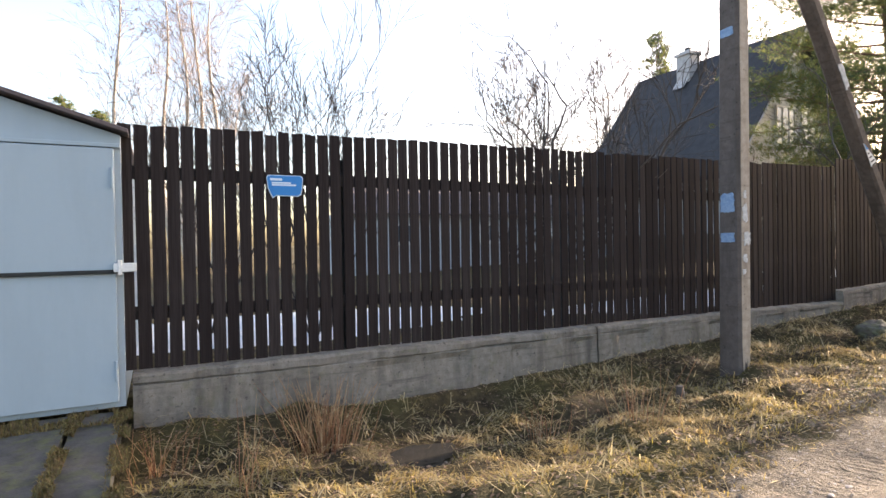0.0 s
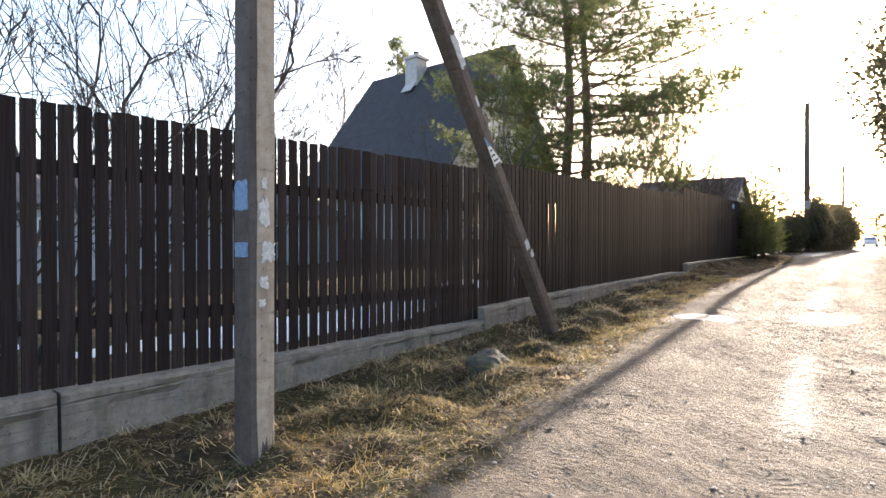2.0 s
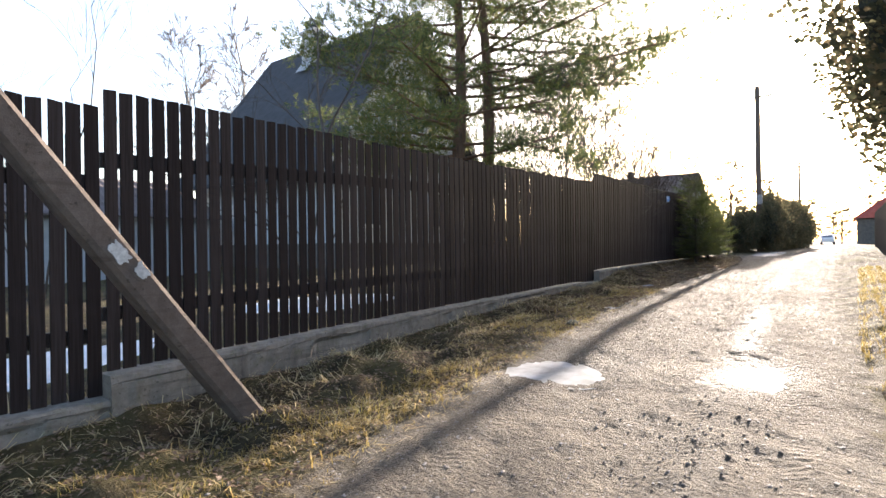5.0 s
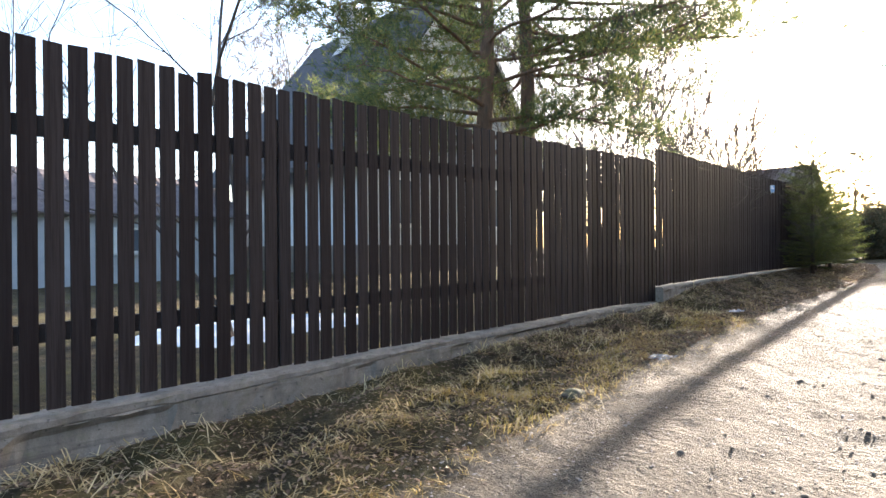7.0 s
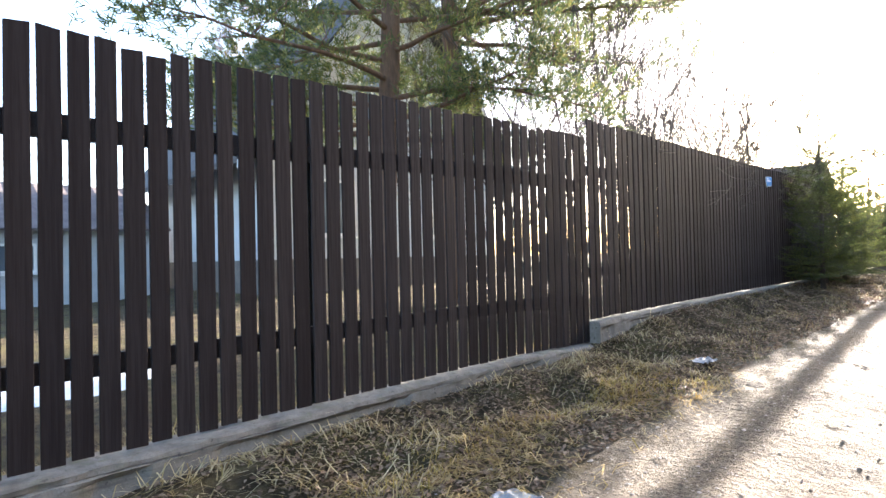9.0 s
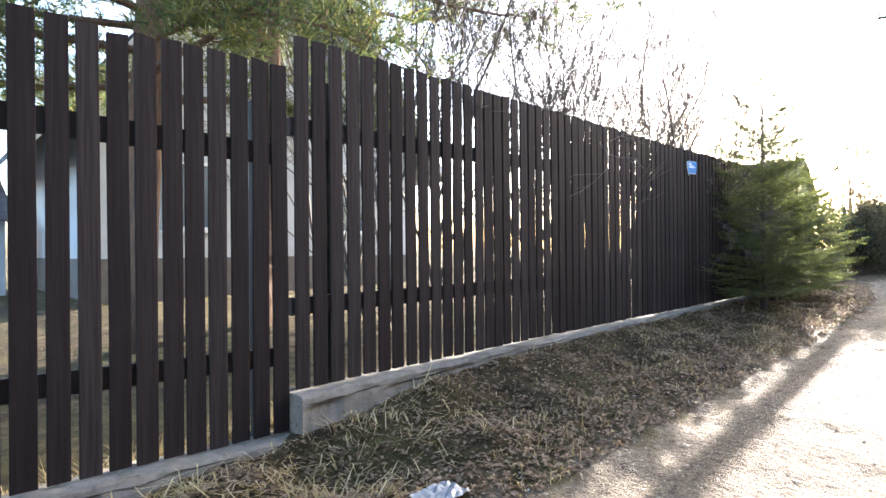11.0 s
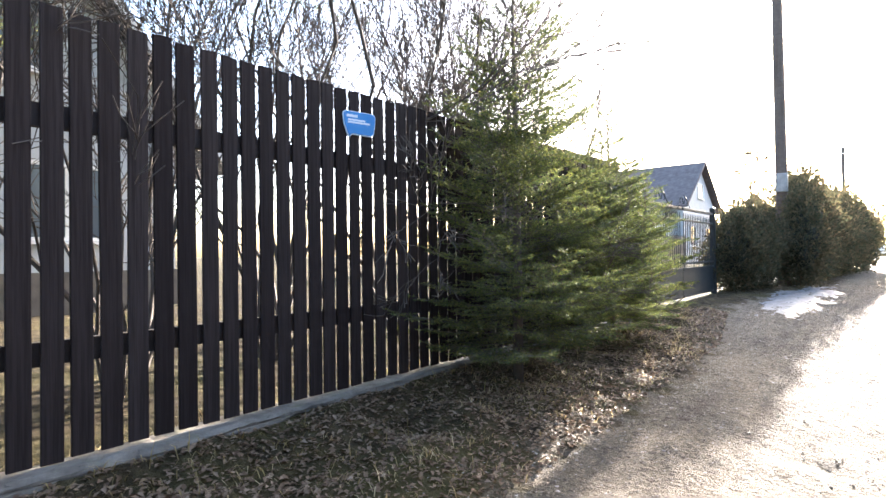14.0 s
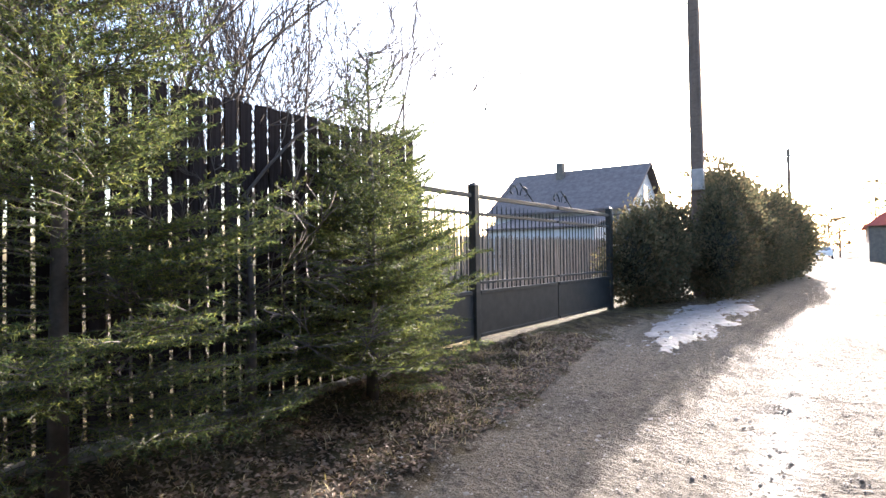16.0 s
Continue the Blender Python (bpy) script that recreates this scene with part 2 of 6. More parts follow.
M_SIGNTXT = two_tone("sign_white", (0.55, 0.68, 0.80), (0.7, 0.78, 0.85), 30, 0.5, 0.0)
M_PAPER = two_tone("torn_paper", (0.42, 0.41, 0.40), (0.66, 0.65, 0.63), 26, 0.8, 0.5)
M_POLEBLUE = two_tone("faded_blue_paint", (0.16, 0.26, 0.42), (0.28, 0.38, 0.50), 22, 0.8)
M_ROOF = two_tone("dark_roof", (0.024, 0.023, 0.025), (0.042, 0.040, 0.042), 3, 0.75, 0.4, 0.02, 30)
M_CHIM = two_tone("chimney_plaster", (0.42, 0.40, 0.39), (0.55, 0.53, 0.52), 6, 0.85)
M_SIDING = two_tone("pale_siding", (0.38, 0.395, 0.41), (0.47, 0.485, 0.50), 2, 0.7)
M_BASE = two_tone("dark_house_base", (0.09, 0.08, 0.07), (0.14, 0.12, 0.10), 4, 0.85)
M_TILE = two_tone("grey_tile_roof", (0.105, 0.085, 0.082), (0.16, 0.135, 0.13), 3, 0.85, 0.4, 0.02, 20, spec=0.2)
M_RED = two_tone("faded_red_metal", (0.36, 0.07, 0.05), (0.46, 0.11, 0.08), 3, 0.6)
M_SNOW = two_tone("old_snow", (0.62, 0.63, 0.66), (0.80, 0.81, 0.83), 3, 0.7, 0.5, 0.03, 40)
M_CAR = two_tone("white_car_paint", (0.70, 0.70, 0.70), (0.75, 0.75, 0.75), 3, 0.25, 0.0)
M_TYRE = two_tone("tyre_rubber", (0.02, 0.02, 0.02), (0.03, 0.03, 0.03), 20, 0.85)
M_METER = two_tone("grey_meter_box", (0.26, 0.26, 0.26), (0.36, 0.35, 0.34), 8, 0.6, 0.1)
M_TRASH = two_tone("pale_plastic", (0.20, 0.215, 0.24), (0.31, 0.325, 0.35), 18, 0.5)

gl = Nodes("window_glass", 0.05)
gl.b.inputs["Base Color"].default_value = (0.10, 0.12, 0.14, 1)
gl.b.inputs["Specular IOR Level"].default_value = 0.8
M_GLASS = gl.m
wa = Nodes("puddle_water", 0.02)
wa.b.inputs["Base Color"].default_value = (0.035, 0.03, 0.024, 1)
wa.bump(wa.noise(6, 2), 0.04, 0.01)
M_WATER = wa.m
ic = Nodes("cloudy_ice", 0.4, 0, 0.3)
ic.color(ic.ramp(ic.noise(5, 5), (0.35, (0.25, 0.243, 0.228)), (0.5, (0.38, 0.372, 0.358)), (0.68, (0.54, 0.54, 0.53))))
M_ICE = ic.bump(ic.noise(14, 4), 0.2, 0.01).m
M_DIRTYICE = two_tone("thin_dirty_ice", (0.15, 0.142, 0.135), (0.26, 0.26, 0.265), 7, 0.5, 0.4, 0.02, 30)

# ---------------------------------------------------------------- mesh helpers


class Mesh:
    """Collects vertices and faces of one part."""

    def __init__(self):
        self.v, self.f = [], []

    def add(self, verts, faces):
        o = len(self.v)
        self.v += [tuple(p) for p in verts]
        self.f += [tuple(i + o for i in q) for q in faces]

    def box(self, lo, hi):
        (a, b, c), (d, e, g) = lo, hi
        self.add([(a, b, c), (d, b, c), (d, e, c), (a, e, c), (a, b, g), (d, b, g), (d, e, g), (a, e, g)],
                 [(0, 3, 2, 1), (4, 5, 6, 7), (0, 1, 5, 4), (1, 2, 6, 5), (2, 3, 7, 6), (3, 0, 4, 7)])

    def prism(self, outline, y0, y1):
        """Outline in x, z, pushed from y0 to y1."""
        k = len(outline)
        vs = [(x, y0, z) for x, z in outline] + [(x, y1, z) for x, z in outline]
        self.add(vs, [tuple(range(k)), tuple(range(2 * k - 1, k - 1, -1))] + [((i + 1) % k, i, k + i, k + (i + 1) % k) for i in range(k)])

    def tube(self, pts, radii, sides=6, cap=True):
        pts = [Vector(p) for p in pts]
        o, n = len(self.v), len(pts)
        ref = None
        for i, p in enumerate(pts):
            d = (pts[min(i + 1, n - 1)] - pts[max(i - 1, 0)]).normalized()
            if ref is None:
                ref = d.orthogonal().normalized()
            ref = (ref - d * ref.dot(d))
            ref = ref.normalized() if ref.length > 1e-5 else d.orthogonal().normalized()
            s = d.cross(ref)
            for k in range(sides):
                a = 2 * math.pi * k / sides
                self.v.append(tuple(p + (ref * math.cos(a) + s * math.sin(a)) * radii[i]))
        for i in range(n - 1):
            for k in range(sides):
                a, b = o + i * sides + k, o + i * sides + (k + 1) % sides
                self.f.append((a, b, b + sides, a + sides))
        if cap:
            self.f.append(tuple(o + k for k in range(sides))[::-1])
            self.f.append(tuple(o + (n - 1) * sides + k for k in range(sides)))

    def data(self, name, mat, smooth=False):
        me = bpy.data.meshes.new(name)
        me.from_pydata(self.v, [], self.f)
        me.materials.append(mat)
        if smooth:
            me.shade_smooth()
        return me


def thing(name, label, category, group="", at=(0, 0, 0), kind=""):
    ob = new(name)
    ob.location = at
    ob.empty_display_size = 0.2
    return tagged(ob, label, category, group, kind)


def part(name, mesh, mat, parent, label="", smooth=False, bevel=0.0):
    me = mesh.data(name, mat, smooth) if isinstance(mesh, Mesh) else mesh
    ob = new(name, me)
    ob.parent = parent
    ob.matrix_parent_inverse = Matrix.Translation(-parent.location) if parent.type == "EMPTY" and not parent.parent else Matrix()
    if label:
        ob["label"] = label
    if bevel:
        md = ob.modifiers.new("soft_edges", "BEVEL")
        md.width, md.segments, md.limit_method = bevel, 2, "ANGLE"
    return ob


def single(name, mesh, mat, label, category, kind="", group="", smooth=False, bevel=0.0):
    ob = new(name, mesh.data(name, mat, smooth) if isinstance(mesh, Mesh) else mesh)
    if bevel:
        md = ob.modifiers.new("soft_edges", "BEVEL")
        md.width, md.segments, md.limit_method = bevel, 2, "ANGLE"
    return tagged(ob, label, category, group, kind)


def tri_mesh(name, verts, tris, mat):
    """A mesh straight from arrays of points and triangles."""
    me = bpy.data.meshes.new(name)
    me.vertices.add(len(verts))
    me.vertices.foreach_set("co", np.asarray(verts, np.float32).ravel())
    me.loops.add(len(tris) * 3)
    me.loops.foreach_set("vertex_index", np.asarray(tris, np.int32).ravel())
    me.polygons.add(len(tris))
    me.polygons.foreach_set("loop_start", np.arange(0, len(tris) * 3, 3, dtype=np.int32))
    me.update(calc_edges=True)
    me.materials.append(mat)
    return me


def blades(name, base, heading, lean, length, width, mat, bend=0.6, curl=None):
    """Curved two-piece blades: base points (n, 3), heading in radians, lean in radians from upright."""
    n = len(base)
    hx, hy = np.cos(heading), np.sin(heading)
    out = np.stack([hx, hy, np.zeros(n)], 1)
    side = np.stack([-hy, hx, np.zeros(n)], 1) * (width / 2)[:, None]
    up = np.array([0, 0, 1.0])
    mid = base + (out * np.sin(lean * 0.6)[:, None] + up * np.cos(lean * 0.6)[:, None]) * (length * 0.5)[:, None]
    l2 = lean * (1 + bend)
    if curl is None:
        tip = mid + (out * np.sin(l2)[:, None] + up * np.cos(l2)[:, None]) * (length * 0.5)[:, None]
    else:
        # lying straw: the outer half swings sideways and sinks a little
        mid = base + (out * np.sin(lean)[:, None] + up * np.cos(lean)[:, None]) * (length * 0.5)[:, None]
        h2 = heading + curl
        flat = np.stack([np.cos(h2), np.sin(h2), np.zeros(n)], 1)
        tip = mid + (flat - up * 0.25 * (bend - 0.6)) * (length * 0.5)[:, None]
    v = np.stack([base - side, base + side, mid + side * 0.8, mid - side * 0.8, tip], 1).reshape(-1, 3)
    k = (np.arange(n) * 5)[:, None]
    f = np.concatenate([k + np.array([[0, 1, 2]]), k + np.array([[0, 2, 3]]), k + np.array([[3, 2, 4]])], 1).reshape(-1, 3)
    return tri_mesh(name, v, f, mat)


def lerp_table(x, table):
    return np.interp(x, [a for a, _ in table], [b for _, b in table])


# ---------------------------------------------------------------- ground
ROAD_Z = [(-200, -0.1), (-10, -0.02), (0, 0.0), (5, 0.05), (10, 0.16), (12.6, 0.27), (16, 0.42), (20, 0.51), (27, 0.64), (31, 0.83), (40, 0.98), (60, 1.02), (300, 0.9)]
ROAD_L = [(-60, -3.6), (0, -3.45), (2.5, -3.27), (4.2, -3.02), (7.5, -2.52), (10.8, -2.1), (13, -1.88), (16, -1.6), (20, -1.42), (30, -1.45), (33, -0.9), (36, -0.9), (40, -1.9), (60, -1.4), (300, 2.0)]
ROAD_R = [(-60, -7.2), (0, -6.0), (9, -5.1), (13.5, -4.78), (20, -4.3), (37, -3.9), (60, -3.9), (300, -1.5)]
BANK_Z = [(-30, -0.1), (-0.6, -0.1), (1, -0.27), (2.2, -0.36), (4.0, -0.27), (5.5, -0.1), (7, -0.04), (9.8, 0.12), (12, 0.23), (16, 0.42), (19.5, 0.50), (22, 0.64), (26, 0.72), (30, 0.84), (33, 0.9), (40, 1.0), (60, 1.02), (300, 0.9)]
FOOT_Z = [(-30, -0.1), (-0.6, -0.08), (1, -0.14), (2.5, -0.17), (5, -0.06), (7, 0.0), (9.8, 0.15), (12, 0.25), (16, 0.47), (19.5, 0.57), (20.1, 0.66), (21.4, 0.825), (24, 0.862), (28, 0.89), (31, 0.895), (40, 1.0), (60, 1.02), (300, 0.9)]
INNER_Z = [(-30, 0.1), (0, 0.12), (9.8, 0.2), (12, 0.38), (19, 0.5), (21, 0.72), (31, 0.82), (60, 1.0), (300, 0.9)]


def ground_z(x, y, rough=True):
    x, y = np.asarray(x, float), np.asarray(y, float)
    rz, bz, fz, iz = (lerp_table(x, t) for t in (ROAD_Z, BANK_Z, FOOT_Z, INNER_Z))
    left = lerp_table(x, ROAD_L)
    right = lerp_table(x, ROAD_R)
    cross = rz - 0.02 * np.cos((y - (left + right) / 2) * 4.0)
    k = np.clip((y - left + 0.15) / np.maximum(0.4, (-0.75 - left)), 0, 1)
    k = k * k * (3 - 2 * k)
    z = cross * (1 - k) + bz * k
    k2 = np.clip((y + 0.7) / 0.55, 0, 1)
    z = z * (1 - k2) + fz * k2
    k3 = np.clip((y - 0.05) / 0.2, 0, 1)
    z = z * (1 - k3) + iz * k3
    k4 = np.clip((right - y) / 0.7, 0, 1)
    z = z + 0.12 * k4
    far = np.clip((np.hypot(x - 15, y) - 80) / 200, 0, 1)
    z = z * (1 - far) + 0.6 * far
    if rough:
        onroad = (y < left) & (y > right)
        amp = np.where(onroad, 0.004, 0.014) * (1 - far)
        z = z + amp * (np.sin(x * 5.1 + 1.3 * np.sin(y * 3.7)) * np.sin(y * 6.3 + 1.1 * np.sin(x * 2.9)) + 0.5 * np.sin(x * 13.7 + y * 4.1) * np.sin(y * 15.1 - x * 3.3))
    for px, py, rx, ry, deep, lv in PUDDLES:
        d = ((x - px) / rx) ** 2 + ((y - py) / ry) ** 2
        k5 = np.exp(-d * 0.5)
        z = z * (1 - k5) + lv * k5 - deep * np.exp(-d * 1.1)
    return z


# x, y, half-lengths, depth, level
PUDDLES = [(12.84, -2.43, 0.62, 0.44, 0.045, 0.265), (13.45, -3.95, 0.6, 0.3, 0.045, 0.30), (1.52, -1.25, 0.42, 0.3, 0.06, -0.30)]


def spaced(*spans):
    out = [spans[0][0]]
    for a, b, step in spans:
        k = max(1, round((b - a) / step))
        out += [a + (b - a) * (i + 1) / k for i in range(k)]
    return np.array(out)


def build_ground():
    gx = spaced((-1500, -300, 300), (-300, -40, 40), (-40, -6, 2), (-6, -1.5, 0.2), (-1.5, 34, 0.065), (34, 60, 0.3), (60, 120, 4), (120, 400, 40), (400, 2500, 300))
    gy = spaced((-1500, -300, 300), (-300, -40, 40), (-40, -8, 2), (-8, -5.2, 0.25), (-5.2, 0.3, 0.06), (0.3, 6, 0.4), (6, 40, 2), (40, 300, 30), (300, 1500, 300))
    X, Y = np.meshgrid(gx, gy, indexing="ij")
    Z = ground_z(X, Y)
    rs = np.random.RandomState(9)
    near = (X > -2) & (X < 35) & (Y > -5.3) & (Y < 0.2)

    def soft(a, k):
        for _ in range(k):
            a = (a + np.roll(a, 1, 0) + np.roll(a, -1, 0) + np.roll(a, 1, 1) + np.roll(a, -1, 1)) / 5
        return a / a.std()
    lumps = 0.7 * rs.normal(0, 1, X.shape) + soft(rs.normal(0, 1, X.shape), 2) + 0.5 * soft(rs.normal(0, 1, X.shape), 9)
    mounds = soft(rs.normal(0, 1, X.shape), 14)
    rut = np.sin((Y - lerp_table(X, ROAD_R)) * 9.0 + 0.8 * np.sin(X * 0.35))
    Z = Z + np.where(near, 0.0050 * lumps + 0.007 * rut * (Y < lerp_table(X, ROAD_L)) + 0.042 * mounds * np.clip((Y - lerp_table(X, ROAD_L) - 0.2) / 0.5, 0, 1) * (Y < -0.2) * (X > -0.5), 0.0)
    ny = len(gy)
    v = np.stack([X.ravel(), Y.ravel(), Z.ravel()], 1)
    i, j = np.meshgrid(np.arange(len(gx) - 1), np.arange(ny - 1), indexing="ij")
    a = (i * ny + j).ravel()
    tris = np.stack([a, a + ny, a + ny + 1, a, a + ny + 1, a + 1], 1).reshape(-1, 3)
    global GRID
    GRID = (gx, gy, Z)
    me = tri_mesh("ground", v, tris, M_GROUND)
    me.shade_smooth()
    left, right = lerp_table(X, ROAD_L), lerp_table(X, ROAD_R)
    road = np.clip(np.minimum(left - Y, Y - right) / 1.0 + 0.5, 0, 1)
    wet = np.zeros_like(road)
    for px, py, rx, ry, _, _ in PUDDLES:
        wet = np.maximum(wet, np.exp(-0.9 * (((X - px) / rx) ** 2 + ((Y - py) / ry) ** 2)))
    track = np.exp(-((Y - (right + 0.95)) / 0.15) ** 2) * (0.40 + 0.35 * np.sin(X * 0.9))
    tread = np.zeros_like(road)
    for off, x_a, x_b in ((0.55, -2, 60), (0.95, 4, 60), (2.15, -2, 17)):
        yc = right + off + 0.09 * np.sin(X * 0.21 + off * 5)
        tread = np.maximum(tread, np.exp(-((Y - yc) / 0.085) ** 4) * ((X > x_a) & (X < x_b)))
    wet = np.clip(np.maximum(wet, np.clip(track, 0, 1) * ((X > 7.5) & (X < 60))), 0, 1)
    for nm, arr in (("road", road), ("wet", wet), ("tread", tread)):
        at = me.attributes.new(nm, "FLOAT", "POINT")
        at.data.foreach_set("value", arr.ravel().astype(np.float32))
    return tagged(new("ground", me), "gravel lane with dry turf verges and bare earth", "ground", kind="structure")


GRID = None
build_ground()


def on_ground(x, y):
    """Height of the finished ground sheet under the points."""
    gx, gy, Z = GRID
    i = np.clip(np.searchsorted(gx, x) - 1, 0, len(gx) - 2)
    j = np.clip(np.searchsorted(gy, y) - 1, 0, len(gy) - 2)
    u, v = (x - gx[i]) / (gx[i + 1] - gx[i]), (y - gy[j]) / (gy[j + 1] - gy[j])
    return Z[i, j] * (1 - u) * (1 - v) + Z[i + 1, j] * u * (1 - v) + Z[i, j + 1] * (1 - u) * v + Z[i + 1, j + 1] * u * v


def gz(x, y):
    return float(on_ground(np.array([x], float), np.array([y], float))[0])


def puddle(px, py, rx, ry, z, label, mat):
    m, k = Mesh(), 40
    rng = random.Random(int(px * 10))
    ph = [rng.uniform(0, 6.28) for _ in range(3)]
    ring = []
    for i in range(k):
        a = 2 * math.pi * i / k
        r = 1 + 0.12 * math.sin(2 * a + ph[0]) + 0.10 * math.sin(3 * a + ph[1]) + 0.07 * math.sin(7 * a + ph[2])
        ring.append((px + rx * r * math.cos(a), py + ry * r * math.sin(a), z))
    m.add(ring + [(px, py, z)], [(i, (i + 1) % k, k) for i in range(k)])
    single("puddle", m, mat, label, "puddle", group="puddles")


puddle(12.84, -2.43, 0.67, 0.46, 0.247, "frozen white puddle on the gravel lane", M_ICE)
puddle(13.45, -3.95, 0.66, 0.34, 0.280, "frozen white puddle in the wheel track", M_ICE)
puddle(1.52, -1.25, 0.40, 0.27, -0.325, "dark standing water in the ditch", M_WATER)

# ---------------------------------------------------------------- plinths


def plinth(x0, x1, tops, bottom, label, seed, crack=0.02):
    """Rough cast footing with a worn upper edge; tops: table of the upper edge's height."""
    rng = random.Random(seed)
    n = max(2, int((x1 - x0) / 0.06))
    prof = [(-0.125, None), (-0.128, 0.62), (-0.122, 0.25), (-0.122, 0.155), (-0.119, 0.14), (-0.121, 0.12), (-0.118, 0.035), (-0.095, 0.0), (0.02, 0.0), (0.10, 0.0), (0.10, None)]
    m, k = Mesh(), len(prof)
    for i in range(n + 1):
        x = x0 + (x1 - x0) * i / n
        top = float(lerp_table(x, tops))
        bot = float(lerp_table(x, FOOT_Z)) - bottom
        for j, (y, d) in enumerate(prof):
            q = noise.noise(Vector((x * 2.2, j * 1.7, seed)))
            q2 = noise.noise(Vector((x * 9.0, j * 3.1, seed + 5)))
            z = bot if d is None else top - d * (top - bot) * (0.9 if d > 0.1 else 1.0)
            if d is not None:
                z += (0.016 * q + 0.014 * q2) * (1 if d < 0.1 else 0.4)
                if d == 0.14:
                    y += crack * max(0.0, 0.3 + noise.noise(Vector((x * 1.1, seed, 2))))
                    z += 0.012 * noise.noise(Vector((x * 3.0, 1, seed)))
                y += (0.016 * q + 0.012 * q2 + (0.02 if d == 0.25 and q > 0.1 else 0.0)) * (1 if j < 8 else 0)
            m.v.append((x, y, z))
    for i in range(n):
        for j in range(k - 1):
            a = i * k + j
            m.f.append((a, a + k, a + k + 1, a + 1))
    m.f.append(tuple(range(k)))
    m.f.append(tuple(n * k + j for j in range(k))[::-1])
    return single("plinth", m, M_CONC, label, "footing", kind="structure", smooth=False)


TOP_A = [(-0.45, 0.36), (0, 0.355), (4.5, 0.335), (7.2, 0.32), (9.9, 0.30)]
TOP_B = [(9.9, 0.475), (12, 0.545), (14.6, 0.59), (16.7, 0.62), (18.6, 0.65), (19.9, 0.62)]
TOP_C = [(19.9, 0.86), (23.4, 0.90), (28, 0.92), (31, 0.92)]
plinth(-0.45, 4.495, TOP_A, 0.25, "cracked grey cast concrete footing under the fence", 3, 0.075)
plinth(4.52, 9.88, TOP_A, 0.25, "grey cast concrete footing under the fence", 11)
plinth(9.885, 19.885, TOP_B, 0.2, "raised grey concrete footing with dark stains", 23)
plinth(19.89, 30.6, TOP_C, 0.2, "low grey concrete footing sunk in turf", 31)

# ---------------------------------------------------------------- fences


def board_mesh(seed):
    """A sawn plank one metre long, 1 metre tall scale, with soft edges and a slightly crooked top."""
    rng = random.Random(seed)
    w, t, c = 0.049, 0.010, 0.003
    tilt = rng.uniform(-0.003, 0.003)
    prof = [(-w + c, -t), (w - c, -t), (w, -t + c), (w, t - c), (w - c, t), (-w + c, t), (-w, t - c), (-w, -t + c)]
    m = Mesh()
    for lv in (0.0, 0.35, 0.7, 1.0):
        sway = 0.0 if lv in (0.0, 1.0) else rng.uniform(-0.0025, 0.0025)
        for x, y in prof:
            m.v.append((x + sway, y, lv + (tilt * x / w if lv == 1.0 else 0.0)))
    for i in range(3):
        for j in range(8):
            a, b = i * 8 + j, i * 8 + (j + 1) % 8
            m.f.append((a, b, b + 8, a + 8))
    m.f.append(tuple(range(8))[::-1])
    m.f.append(tuple(24 + j for j in range(8)))
    return m.data("board", M_BOARD)


BOARDS = [board_mesh(s) for s in range(8)]


def fence(x0, x1, tops, feet, rails, posts, gaps, wide, label, seed, odd=0.0):
    """gaps: table of board count and the place of the joint after it; wide: range of board widths."""
    rng = random.Random(seed)
    f = thing("fence", label, "fence", at=(x0, 0, float(lerp_table(x0, feet))))
    for lo, hi in rails:
        m = Mesh()
        n = 8
        za = [float(lerp_table(x0 + (x1 - x0) * i / n, feet)) for i in range(n + 1)]
        for i in range(n + 1):
            x = x0 + (x1 - x0) * i / n
            m.v += [(x, 0.014, za[i] + lo), (x, 0.058, za[i] + lo), (x, 0.058, za[i] + hi), (x, 0.014, za[i] + hi)]
        for i in range(n):
            for j in range(4):
                a, b = i * 4 + j, i * 4 + (j + 1) % 4
                m.f.append((a, b, b + 4, a + 4))
        m.f += [(0, 1, 2, 3), tuple(n * 4 + j for j in (3, 2, 1, 0))]
        part("rail", m, M_RAIL, f)
    for x in posts:
        m = Mesh()
        zf = float(lerp_table(x, feet))
        m.box((x - 0.024, 0.060, zf - 0.3), (x + 0.024, 0.11, float(lerp_table(x, tops)) - 0.22))
        part("post", m, M_STEEL, f, bevel=0.005)
    for k in range(gaps[0][0], gaps[-1][0]):
        x = float(lerp_table(k + 0.5, gaps)) + rng.uniform(-0.003, 0.003)
        zb, zt = float(lerp_table(x, feet)) + rng.uniform(0.0, 0.01), float(lerp_table(x, tops)) + rng.uniform(-0.007, 0.007)
        if odd and rng.random() < odd:
            zt -= rng.uniform(0.015, 0.04)
        ob = new("board", rng.choice(BOARDS))
        ob.parent = f
        ob.matrix_parent_inverse = Matrix.Translation(-f.location)
        ob.location = (x, rng.uniform(-0.001, 0.003), zb)
        ob.rotation_euler = (0, rng.uniform(-0.0028, 0.0028), rng.uniform(-0.03, 0.03) + (math.pi if rng.random() < 0.5 else 0))
        ob.scale = (rng.uniform(*wide), 1, zt - zb)
    return f


